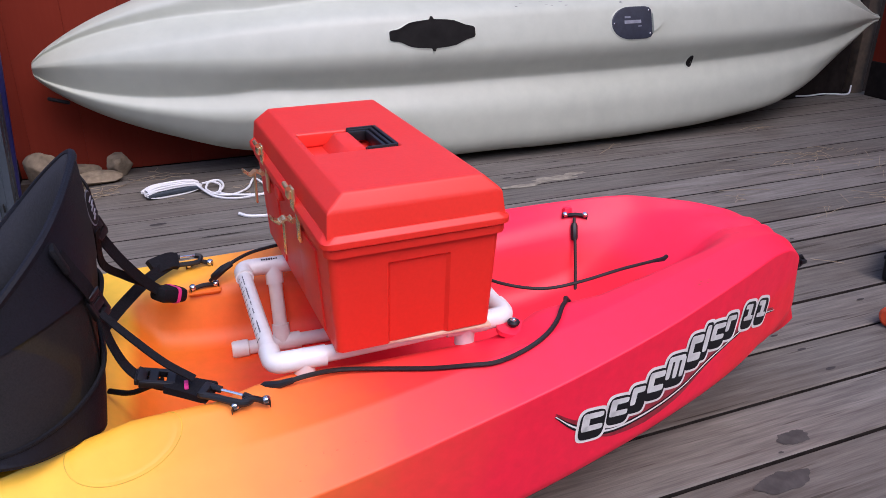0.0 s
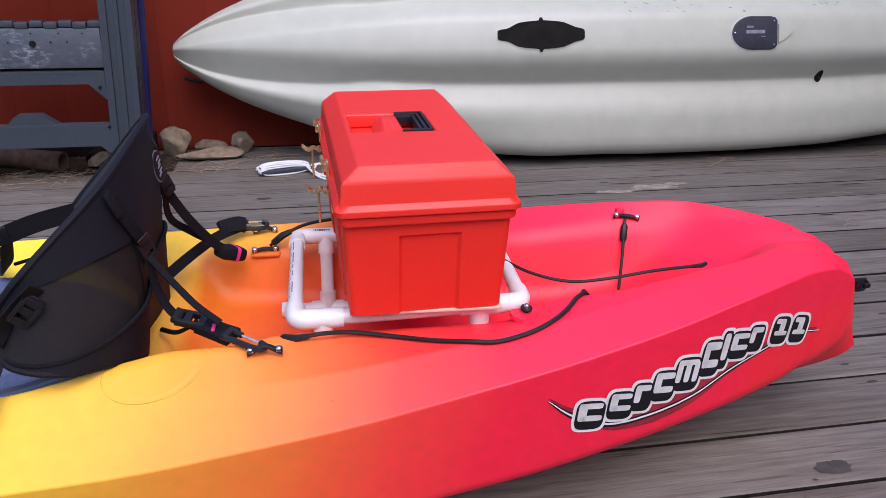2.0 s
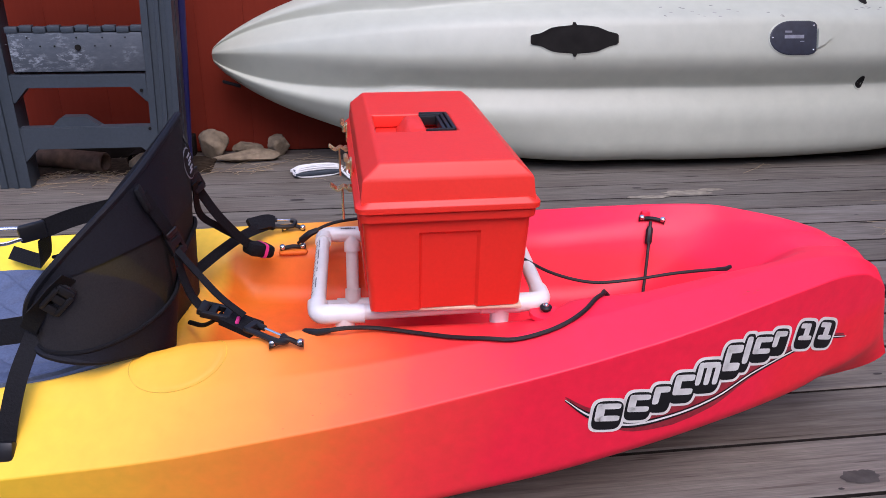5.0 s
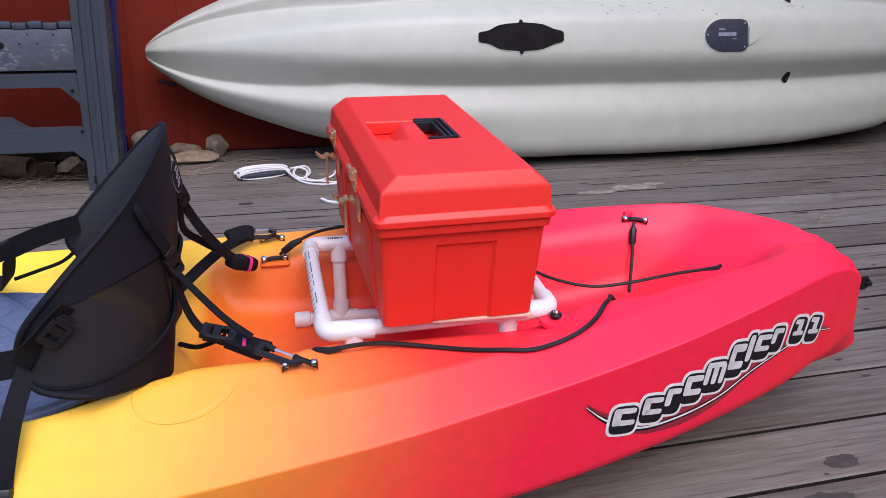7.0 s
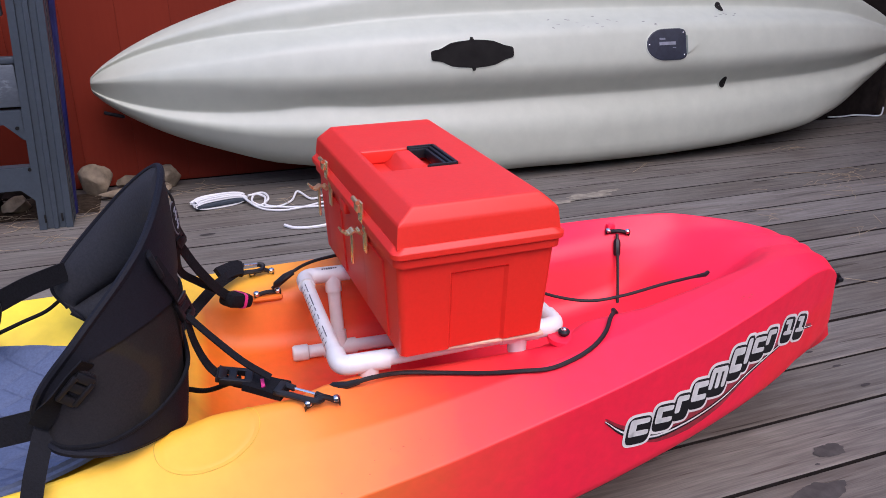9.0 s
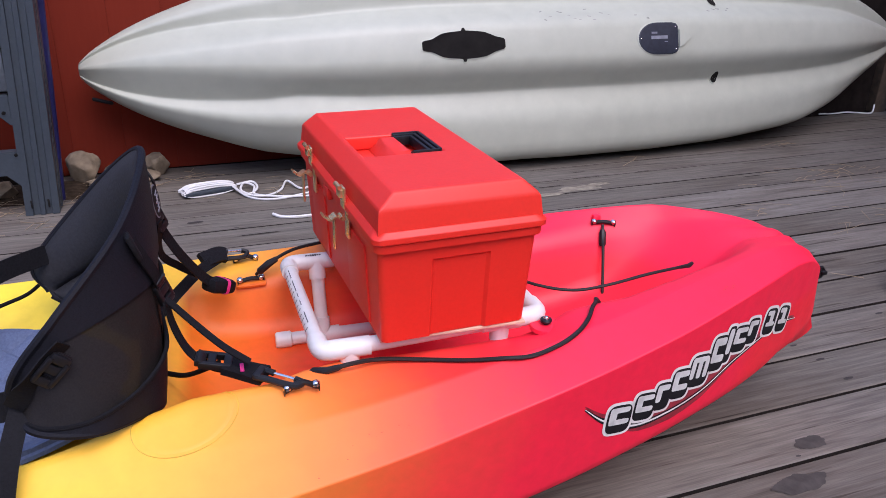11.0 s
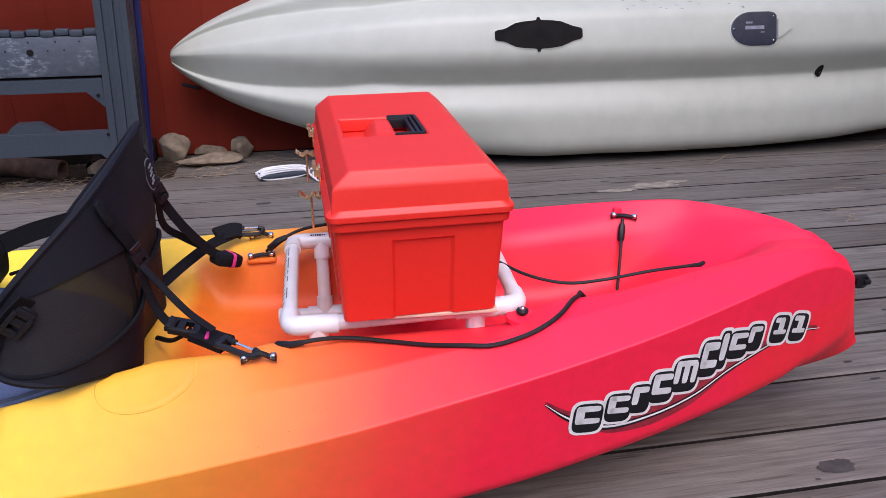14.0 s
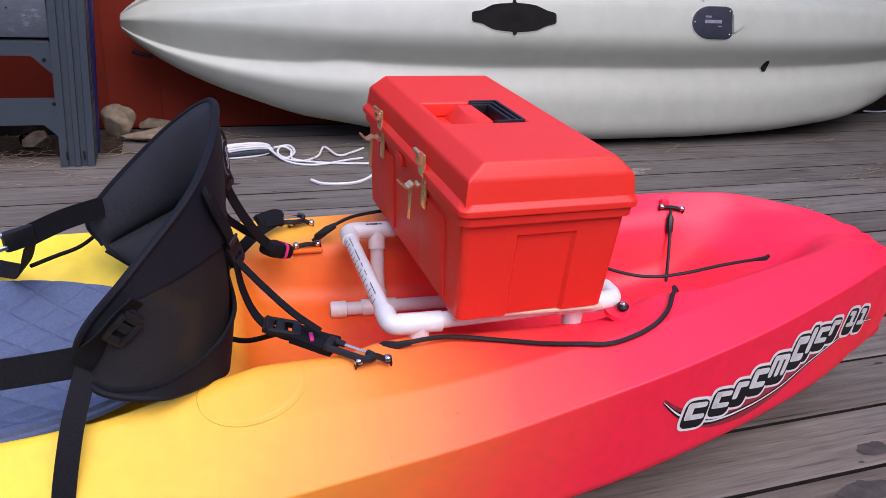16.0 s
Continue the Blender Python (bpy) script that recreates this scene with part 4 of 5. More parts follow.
for i in range(14):
    d = Vector((-math.cos(radians(28)), 0, math.sin(radians(28))))
    print_bar(CORNERS["far_bow"].lerp(CORNERS["near_bow"], 0.17 + 0.049 * i) + d * (RP - 0.0001), d, (0.0016, 0.006 + 0.004 * (i % 2), 0.0006), GREY_PRINT, "grey printed bar")
for i in range(7):
    d = Vector((0, -0.35, 0.937))
    print_bar(k(1.062 - 0.0045 * i, V1, ZP) + d * (RF + 0.0003), d, (0.0032, 0.003 + 0.002 * (i in (2, 3, 4)), 0.0006), DARK_INK, "dark printed bar")
g = B()
box(g, (-0.873, 0.077, 0.3832), (0.25, 0.51, 0.005), 0.001)
part("board", g, varied("pale plywood", (0.62, 0.42, 0.3), 0.7, 30, 0.2, 0, 0.3), pipes, "pale plywood board on the pipes")

# ---- seat ----
seat = thing("kayak_chair", k(1.40, -0.03, 0.26), KAYAK, "black padded kayak chair held up by webbing straps", "kayak chair")
UPPER = [k(1.532, 0.204, 0.358), k(1.551, 0.228, 0.408), k(1.431, 0.210, 0.547), k(1.343, 0.104, 0.641), k(1.330, -0.013, 0.644), k(1.358, -0.152, 0.599), k(1.436, -0.236, 0.521), k(1.484, -0.251, 0.467), k(1.505, -0.243, 0.426), k(1.508, -0.235, 0.393)]
LOWER = [k(1.528, 0.200, 0.350), k(1.452, 0.190, 0.292), k(1.359, 0.130, 0.247), k(1.363, 0.063, 0.256), k(1.370, -0.041, 0.276), k(1.334, -0.138, 0.307), k(1.349, -0.210, 0.339), k(1.409, -0.269, 0.358), k(1.476, -0.271, 0.373), k(1.514, -0.233, 0.387)]


def inward(p):
    """From a place on the back towards the middle of the seat."""
    return Vector((-1.5 - p.x, -0.02 - p.y, 0)).normalized()


def back_rows(inset=0.0, rows_n=14):
    up, lo = spline(UPPER, 8), spline(LOWER, 8)
    out = []
    for j in range(rows_n + 1):
        h = j / rows_n
        line = []
        for i, (a, c) in enumerate(zip(lo, up)):
            t = i / (len(up) - 1)
            p = c * h + a * (1 - h)
            swell = math.sin(math.pi * h) * math.sin(math.pi * t)
            p = p + Vector((0.022 * swell, 0, 0))
            line.append(p + inward(p) * inset * (0.35 + 0.65 * swell ** 0.5 if swell > 0 else 0.35))
        out.append(line)
    return out


outer, inner = back_rows(0.0), back_rows(0.016)
NC = len(outer[0])


def cushion(name, i0, i1, j0, j1, material, label, puff=0.0, parent=None):
    """A closed piece of the back between two columns and two rows of it, its inner face swollen by puff."""
    bm = B()
    face, rear = [], []
    for j in range(j0, j1 + 1):
        face.append([])
        for i in range(i0, i1 + 1):
            e = max(0.0, math.sin(math.pi * (j - j0) / (j1 - j0))) ** 0.5 * max(0.0, math.sin(math.pi * (i - i0) / (i1 - i0)))
            face[-1].append(inner[j][i] + inward(inner[j][i]) * puff * e)
        rear.append([outer[j][i] for i in range(i0, i1 + 1)])
    vo, vi = grid(bm, rear), grid(bm, face)
    n, m = len(vo), len(vo[0])
    for i in range(n - 1):
        for j in (0, m - 1):
            bm.faces.new((vo[i][j], vo[i + 1][j], vi[i + 1][j], vi[i][j]))
    for j in range(m - 1):
        for i in (0, n - 1):
            bm.faces.new((vo[i][j], vo[i][j + 1], vi[i][j + 1], vi[i][j]))
    return part(name, bm, material, parent or seat, label, angle=60)


# the padded half away from the camera's side is solid, the other one is open mesh
back = cushion("backrest", 0, 38, 0, 14, FABRIC, "black fabric backrest, curved round the paddler")
cushion("upper_pad", 3, 32, 9, 14, SOFT, "padded black upper cushion", 0.026, back)
cushion("lower_pad", 3, 32, 2, 9, SOFT, "padded black lower cushion", 0.042, back)


def panel(name, i0, i1, h_lo, h_hi, lift, material, label, parent, steps=8):
    """A thin panel on the rear face between two heights that may change along it."""
    rows = []
    for f in np.linspace(0, 1, steps):
        rows.append([])
        for i in range(i0, i1 + 1):
            t = (i - i0) / (i1 - i0)
            h = h_lo(t) * (1 - f) + h_hi(t) * f
            c = outer[0][i] * (1 - h) + outer[-1][i] * h
            sw = math.sin(math.pi * h) * math.sin(math.pi * i / (NC - 1))
            away = Vector((0.8, -0.6 * i / (NC - 1), 0.1)).normalized()
            rows[-1].append(c + Vector((0.022 * sw, 0, 0)) + away * lift)
    bm = B()
    grid(bm, rows)
    return part(name, bm, material, parent, label, angle=60)


panel("rear_panel", 38, NC - 1, lambda t: 0.0, lambda t: 1.0, 0.0, MESH, "dark see-through mesh panel on the back", back)
panel("rear_cover", 14, 39, lambda t: 0.0, lambda t: 1.0, 0.002, MESH, "dark stretch panel on the back", back)
panel("head_panel", 14, 52, lambda t: 0.66 - 0.12 * math.sin(math.pi * t) + 0.28 * t * t, lambda t: 1.0, 0.004, FABRIC, "solid navy black upper panel", back)
panel("pocket", 16, NC - 4, lambda t: 0.01, lambda t: 0.56 - 0.5 * t, 0.007, FABRIC, "black lower pocket with a slanting edge", back)
seam = []
for i in range(16, NC - 3):
    h = 0.56 - 0.5 * (i - 16) / (NC - 20)
    c = outer[0][i] * (1 - h) + outer[-1][i] * h
    seam.append(c + Vector((0.022 * math.sin(math.pi * h) * math.sin(math.pi * i / (NC - 1)), 0, 0)) + Vector((0.8, -0.6 * i / (NC - 1), 0.1)).normalized() * 0.007)
part("pocket_hem", tube(B(), seam, 0.0035, 6), WEB, back, "thick hem along the pocket")
rim = spline(UPPER, 8)
part("edge_piping", tube(B(), rim, 0.0062, 8), FABRIC, back, "rounded fabric edge binding")
part("edge_piping", tube(B(), spline(LOWER, 8), 0.006, 8), FABRIC, back)
# a broad binding along the rim of the mesh side
panel("rim_band", 44, NC - 1, lambda t: 0.9 - 0.22 * t * t, lambda t: 1.0, 0.0045, FABRIC, "broad black binding below the rim", back)
# badge on the rear
BADGE = varied("dull grey print", (0.2, 0.21, 0.24), 0.6)
g = B()
bc = k(1.318, 0.045, 0.57)
nb = Vector((1, -0.25, 0.1)).normalized()
mb = Matrix.Translation(bc) @ nb.to_track_quat("Z", "Y").to_matrix().to_4x4()
for r1, zz, mat, nm in ((0.017, 0.001, BADGE, "pale badge rim"), (0.0155, 0.002, DARK_INK, "dark oval badge")):
    g = B()
    ring = [mb @ Vector((math.cos(a) * r1, math.sin(a) * r1 * 1.7, zz)) for a in np.linspace(0, 2 * math.pi, 28, endpoint=False)]
    vs = [g.verts.new(p) for p in ring]
    g.faces.new(vs)
    bd = part("badge", g, mat, back, nm)
for i in range(5):
    g = B()
    box(g, mb @ Vector((0.003 * (i % 2), -0.014 + 0.007 * i, 0.003)), (0.012, 0.003, 0.001), 0, nb.to_track_quat("Z", "Y").to_matrix().to_4x4() @ pose(0, 0, 0, 0, 0, 30))
    part("print_bar", g, BADGE, bd, "pale print stroke")


def web(pts, across, width=0.025, label="black webbing strap", thick=0.0025):
    return part("strap", strap(B(), pts, across, width, thick), WEB, seat, label)


def slider(p, along, across, size=(0.036, 0.034, 0.009)):
    """A ladder-lock buckle: a frame with a bar and a curved lip."""
    p, x, y = Vector(p), Vector(along).normalized(), Vector(across)
    y = (y - x * y.dot(x)).normalized()
    z = x.cross(y)
    mt = Matrix((x, y, z)).transposed().to_4x4()
    mt.translation = p
    flat = mt.to_3x3().to_4x4()
    bk = part("buckle", box(B(), mt @ Vector((-0.02, 0, 0.005)), (0.014, size[1] * 0.9, 0.004), 0.0015, flat @ pose(0, 0, 0, 0, 25, 0)), BLACK, seat, "black plastic strap buckle")
    for dy in (-1, 1):
        part("buckle_side", box(B(), mt @ Vector((0, dy * (size[1] / 2 - 0.003), 0)), (size[0], 0.007, size[2]), 0.0018, flat), BLACK, bk)
    for dx in (-0.5, -0.1, 0.42):
        part("buckle_bar", box(B(), mt @ Vector((dx * size[0], 0, 0.001)), (0.0125, size[1] - 0.004, size[2] * 0.8), 0.0018, flat), BLACK, bk)
    return bk


def snap_hook(a, b, across):
    """A snap hook from strap end a to eye b."""
    a, b = Vector(a), Vector(b)
    d, y = (b - a), Vector(across).normalized()
    y = (y - d.normalized() * y.dot(d.normalized())).normalized()
    g = B()
    tube(g, spline([a - y * 0.011, a + d * 0.3 - y * 0.009, a + d * 0.6 - y * 0.009, a + d * 0.9 - y * 0.007, b, b + y * 0.006, a + d * 0.82 + y * 0.009], 5), 0.0052, 8)
    box(g, a, (0.012, 0.03, 0.01), 0.003, d.to_track_quat("X", "Z").to_matrix().to_4x4())
    tube(g, [a + y * 0.011, a + d * 0.3 + y * 0.009], 0.005, 8)
    h = part("snap_hook", g, BLACK, seat, "black snap hook")
    part("gate", tube(B(), [a + d * 0.28 + y * 0.009, a + d * 0.84 + y * 0.009], 0.0022, 8), STEEL, h, "bright steel gate")


# near rear strap
part("strap_patch", box(B(), k(1.341, -0.152, 0.575), (0.008, 0.03, 0.04), 0.003, pose(0, 0, 0, 0, -20, 10)), WEB, seat, "sewn black strap patch")
web([k(1.341, -0.151, 0.579), k(1.33, -0.144, 0.55), k(1.32, -0.135, 0.523), k(1.314, -0.118, 0.49)], (0.3, 0.85, 0.3), 0.022)
slider(k(1.313, -0.117, 0.484), (0.15, 0.1, -0.5), (0.5, 0.8, 0), (0.036, 0.028, 0.011))
web([k(1.312, -0.12, 0.476), k(1.303, -0.132, 0.43), k(1.284, -0.144, 0.39), k(1.25, -0.157, 0.366), k(1.205, -0.18, 0.37)], [(0.3, 0.9, 0.1), (0.3, 0.9, 0.2), (0.2, 0.9, 0.3), (0.1, 0.95, 0.2), (0.1, 0.95, 0)], 0.016)
web([k(1.31, -0.122, 0.474), k(1.274, -0.145, 0.44), k(1.237, -0.172, 0.411), k(1.2, -0.188, 0.386)], (0.2, 0.9, 0.3), 0.012)
slider(k(1.25, -0.158, 0.378), (1, -0.15, -0.2), (0.1, 1, 0.2), (0.046, 0.03, 0.012))
web([k(1.235, -0.165, 0.372), k(1.20, -0.185, 0.366), k(1.18, -0.20, 0.366)], (0.1, 0.95, 0.1), 0.034, "doubled webbing end", 0.012)
g = B()
box(g, k(1.212, -0.182, 0.3745), (0.006, 0.02, 0.004), 0.001)
part("stitching", g, PINK, seat, "magenta bar tack")
snap_hook(k(1.188, -0.2, 0.372), k(1.132, -0.232, 0.362), (0, 1, 0.1))
part("strap_tail", tube(B(), spline([k(1.335, -0.02, 0.285), k(1.30, -0.06, 0.30), k(1.26, -0.12, 0.345), k(1.245, -0.15, 0.37)], 6), 0.0034, 8, True, 1.4), WEB, seat, "thin black strap tail")
# far rear straps
web([k(1.325, 0.08, 0.53), k(1.315, 0.105, 0.49), k(1.295, 0.125, 0.44), k(1.268, 0.155, 0.385), k(1.245, 0.178, 0.35)], (0.45, 0.7, 0.4), 0.019)
web([k(1.318, 0.07, 0.525), k(1.325, 0.11, 0.45), k(1.30, 0.15, 0.405), k(1.262, 0.18, 0.365)], (0.45, 0.7, 0.4), 0.014)
slider(k(1.32, 0.09, 0.52), (0.2, 0.1, -0.6), (0.4, 0.8, 0.2), (0.03, 0.03, 0.01))
END_D = k(1.205, 0.212, 0.328) - k(1.262, 0.162, 0.36)
part("strap_end", box(B(), k(1.234, 0.187, 0.340), (0.06, 0.04, 0.028), 0.009, END_D.to_track_quat("X", "Z").to_matrix().to_4x4()), WEB, seat, "thick padded webbing end")
g = B()
box(g, k(1.23, 0.19, 0.338), (0.008, 0.042, 0.0305), 0.008, END_D.to_track_quat("X", "Z").to_matrix().to_4x4())
part("stitching", g, PINK, seat, "magenta bar tack")
web([k(1.345, 0.1, 0.332), k(1.305, 0.165, 0.348), k(1.265, 0.23, 0.357), k(1.225, 0.295, 0.352)], (-0.3, 0.5, 0.8), 0.021)
web([k(1.262, 0.262, 0.362), k(1.23, 0.29, 0.36), k(1.215, 0.297, 0.354)], (-0.2, 0.7, 0.6), 0.032, "doubled webbing end", 0.011)
snap_hook(k(1.225, 0.303, 0.352), k(1.172, 0.314, 0.346), (0, 0.8, 0.5))
# front straps
web([k(1.525, 0.205, 0.43), k(1.58, 0.16, 0.428), k(1.625, 0.12, 0.42)], (0, 0.2, 1), 0.036)
CLIP_D = k(1.68, 0.085, 0.416) - k(1.61, 0.13, 0.422)
part("strap_end", box(B(), k(1.64, 0.11, 0.419), (0.05, 0.014, 0.036), 0.006, CLIP_D.to_track_quat("X", "Z").to_matrix().to_4x4()), BLACK, seat, "black moulded strap end")
web([k(1.63, 0.13, 0.40), k(1.66, 0.18, 0.33), k(1.70, 0.24, 0.30), k(1.78, 0.29, 0.30)], (0.5, 0.3, 0.6), 0.03)
part("strap_tail", tube(B(), spline([k(1.54, 0.235, 0.37), k(1.58, 0.25, 0.335), k(1.62, 0.235, 0.325), k(1.65, 0.19, 0.33)], 6), 0.004, 6), WEB, seat)
part("carabiner", tube(B(), spline([k(1.655, 0.10, 0.43), k(1.69, 0.085, 0.434), k(1.72, 0.072, 0.421), k(1.69, 0.08, 0.406), k(1.655, 0.096, 0.41)], 5), 0.0038, 8), STEEL, seat, "steel clip")
part("cord", tube(B(), spline([k(1.70, 0.085, 0.42), k(1.76, 0.06, 0.41), k(1.85, 0.03, 0.40)], 5), 0.0035, 8), TEAL, seat, "pale blue cord")
web([k(1.495, -0.243, 0.405), k(1.56, -0.23, 0.39), k(1.64, -0.235, 0.386), k(1.75, -0.24, 0.38)], (0.05, 0.25, 1), 0.04)
web([k(1.497, -0.245, 0.40), k(1.512, -0.29, 0.352), k(1.522, -0.322, 0.302), k(1.528, -0.342, 0.262)], (1, 0.1, 0), 0.027)
part("strap_clip", box(B(), k(1.529, -0.345, 0.258), (0.032, 0.018, 0.03), 0.005, pose(0, 0, 0, -25, 0, 0)), BLACK, seat, "black plastic clip on the hull")
# buckle on the rear panel
web([k(1.43, -0.252, 0.49), k(1.455, -0.258, 0.468), k(1.48, -0.262, 0.44), k(1.503, -0.252, 0.405)], (0.3, -0.2, 0.8), 0.026)
slider(k(1.45, -0.26, 0.456), (-0.7, -0.1, -0.7), (-0.6, -0.2, 0.7), (0.038, 0.03, 0.011))
part("pull_loop", tube(B(), spline([k(1.328, 0.06, 0.62), k(1.318, 0.055, 0.60), k(1.318, 0.06, 0.575), k(1.326, 0.065, 0.565)], 5), 0.0025, 6), CORD, seat)

# ---- quilted seat pad ----
pad = thing("seat_pad", k(1.7, 0, 0.24), KAYAK, "blue grey quilted pad on the kayak's seat", "seat pad")
g = B()
rows = []
NS, NV = 200, 150
for i in range(NS + 1):
    s = 1.40 + 0.62 * i / NS
    half = 0.232 * math.sqrt(max(0.04, 1 - (max(0, 1.74 - s) / 0.35) ** 2)) * min(1.0, 1 - (max(0, s - 1.94) / 0.08) ** 2 * 0.3)
    rows.append([])
    for j in range(NV + 1):
        f = -1 + 2 * j / NV
        v = f * half
        z = 0.236 + 0.05 * abs(f) ** 3
        a, b2 = (s * 0.8 + v) / 0.066, (s * 0.8 - v) / 0.066
        seam = min(abs(a - round(a)), abs(b2 - round(b2))) * 0.066
        z += 0.009 * (1 - math.exp(-(seam / 0.0045))) * min(1.0, (1 - abs(f)) / 0.08, i / 8 + 0.1, (NS - i) / 8 + 0.1)
        if j in (0, NV) or i in (0, NS):
            z -= 0.02
        rows[-1].append(k(s, v, z))
grid(g, rows)
part("quilting", g, PAD, pad, "blue grey quilted cover", angle=80)
edge = [r[0] for r in rows] + rows[-1][1:] + [r[-1] for r in rows[-2::-1]]
part("edge_binding", tube(B(), [p + Vector((0, 0, 0.006)) for p in edge[::2]], 0.006, 6), PAD, pad)

# ---- folding sawhorse ----
horse = thing("sawhorse", (-0.33, 3.48, 0), None, "grey plastic folding sawhorse leaning by the red wall", "sawhorse")
YF = 3.43


def rail(xa, xb, lean, y, name="leg", z1=0.86):
    """A ribbed leg between two outer edges at the floor, leaning as it rises."""
    bm = B()
    w = xb - xa
    prof = [(0, 0.0), (0.22, 0.0), (0.24, 0.008), (0.42, 0.008), (0.44, 0.0), (0.58, 0.0), (0.6, 0.008), (0.78, 0.008), (0.8, 0.0), (1, 0.0), (1, 0.055), (0.94, 0.06), (0.06, 0.06), (0, 0.055)]
    rows = [[(xa + f * w + lean * z, y + d, z) for f, d in prof] for z in (0.0, 0.012, 0.1, 0.3, 0.5, 0.7, z1)]
    vs = grid(bm, rows, close_v=True)
    bm.faces.new(vs[0])
    bm.faces.new(vs[-1])
    return part(name, bm, LADDER, horse, "ribbed grey plastic leg", angle=30)


right_leg = rail(-0.115, -0.005, 0.05, YF)
rail(-0.69, -0.58, 0.0, YF)
rail(-0.113, -0.003, 0.05, YF + 0.06)
rail(-0.69, -0.59, 0.0, YF + 0.075)
for (x, z) in ((-0.09, 0.03), (-0.035, 0.03)):
    g = B()
    box(g, (x, YF - 0.001, z + 0.012), (0.006, 0.004, 0.03), 0.001)
    part("foot_slot", g, HOLE_SHADE, right_leg)


def crossbar(z0, z1, gus, name="crossbar", y=YF + 0.004):
    """A bar between the legs whose lower edge drops in gussets at its ends."""
    xl, xr = -0.585, -0.095
    pts = [(xl, z1), (xr, z1), (xr, z0 - gus), (xr - 0.012, z0 - gus), (xr - 0.012 - gus * 0.8, z0), (xl + 0.012 + gus * 0.8, z0), (xl + 0.012, z0 - gus), (xl, z0 - gus)]
    bm = B()
    rows = [[(x, yy, z) for x, z in pts] for yy in (y, y + 0.045)]
    vs = grid(bm, rows, close_v=True)
    bm.faces.new(vs[0])
    bm.faces.new(vs[-1])
    bmesh.ops.bevel(bm, geom=list(bm.edges), offset=0.003, segments=2, affect="EDGES")
    return part(name, bm, LADDER, horse)


crossbar(0.388, 0.432, 0.06)
low = crossbar(0.155, 0.235, 0.05)
g = B()
pts = [(-0.47, 0.232), (-0.44, 0.262), (-0.425, 0.272), (-0.345, 0.272), (-0.33, 0.262), (-0.29, 0.232)]
vs = grid(g, [[(x, yy, z) for x, z in pts] for yy in (YF + 0.02, YF + 0.06)])
for q in (vs[0], vs[1]):
    g.faces.new(q)
part("latch_hump", g, LADDER, low, "raised moulded latch")
# fold-out shelf with interlocking tabs along its top
g = B()
box(g, (-0.325, YF + 0.02, 0.512), (0.468, 0.02, 0.14), 0.004)
shelf = part("shelf", g, rubbed_plastic(), horse, "scuffed grey fold-out shelf")
g = B()
# near-black sheet painted as the shaded gap behind the shelf
box(g, (-0.325, YF + 0.035, 0.51), (0.48, 0.02, 0.152), 0.003)
part("shelf_back", g, HOLE_SHADE, horse, "near-black sheet for the shade in the gap round the shelf")
for i in range(10):
    g = B()
    box(g, (-0.54 + 0.048 * i, YF + 0.022 + 0.006 * (i % 2), 0.592 + 0.004 * (i % 2)), (0.044, 0.03, 0.022), 0.003)
    part("tab", g, LADDER, shelf)
g = B()
tube(g, [(-0.32, YF + 0.004, 0.53), (-0.32, YF + 0.014, 0.53)], 0.0105, 20)
part("finger_hole", g, HOLE_SHADE, shelf, "near-black disc for the shade in the round finger hole")
for x, z in ((-0.45, 0.535), (-0.40, 0.535), (-0.26, 0.535), (-0.205, 0.535), (-0.49, 0.565), (-0.15, 0.565), (-0.32, 0.565), (-0.23, 0.565)):
    part("screw_hole", tube(B(), [(x, YF + 0.006, z), (x, YF + 0.013, z)], 0.0025, 8), HOLE_SHADE, shelf)
for x, z in ((-0.118, 0.372), (-0.107, 0.225)):
    part("bolt_hole", tube(B(), [(x, YF - 0.002, z), (x, YF + 0.02, z)], 0.006, 12), HOLE_SHADE, horse)
SCRATCH = varied("white scratches", (0.22, 0.24, 0.26), 0.7, 120, 0.3)
rng = random.Random(3)
for i in range(26):
    x, z = (rng.uniform(-0.40, -0.28), rng.uniform(0.45, 0.51)) if i < 14 else (rng.uniform(-0.57, -0.48), rng.uniform(0.5, 0.57))
    g = B()
    box(g, (x, YF + 0.0095, z), (rng.uniform(0.003, 0.014), 0.0015, rng.uniform(0.0006, 0.002)), 0, pose(0, 0, 0, 0, rng.uniform(-10, 50), 0))
    part("scratch", g, SCRATCH, shelf, smooth=False)
# upper crossbars and top beam, above the shelf
crossbar(0.766, 0.81, 0.03)
g = B()
box(g, (-0.33, YF + 0.07, 0.89), (0.78, 0.14, 0.09), 0.012)
part("top_beam", g, LADDER, horse, "grey plastic top beam")

horse.location.x -= 0.026

single("pole", tube(B(), [(-0.042, 3.585, 0.0), (0.012, 3.64, 0.9), (0.053, 3.73, 2.0)], 0.0185, 16), BLUE, None, "blue plastic pole leaning against the wall", "pole")

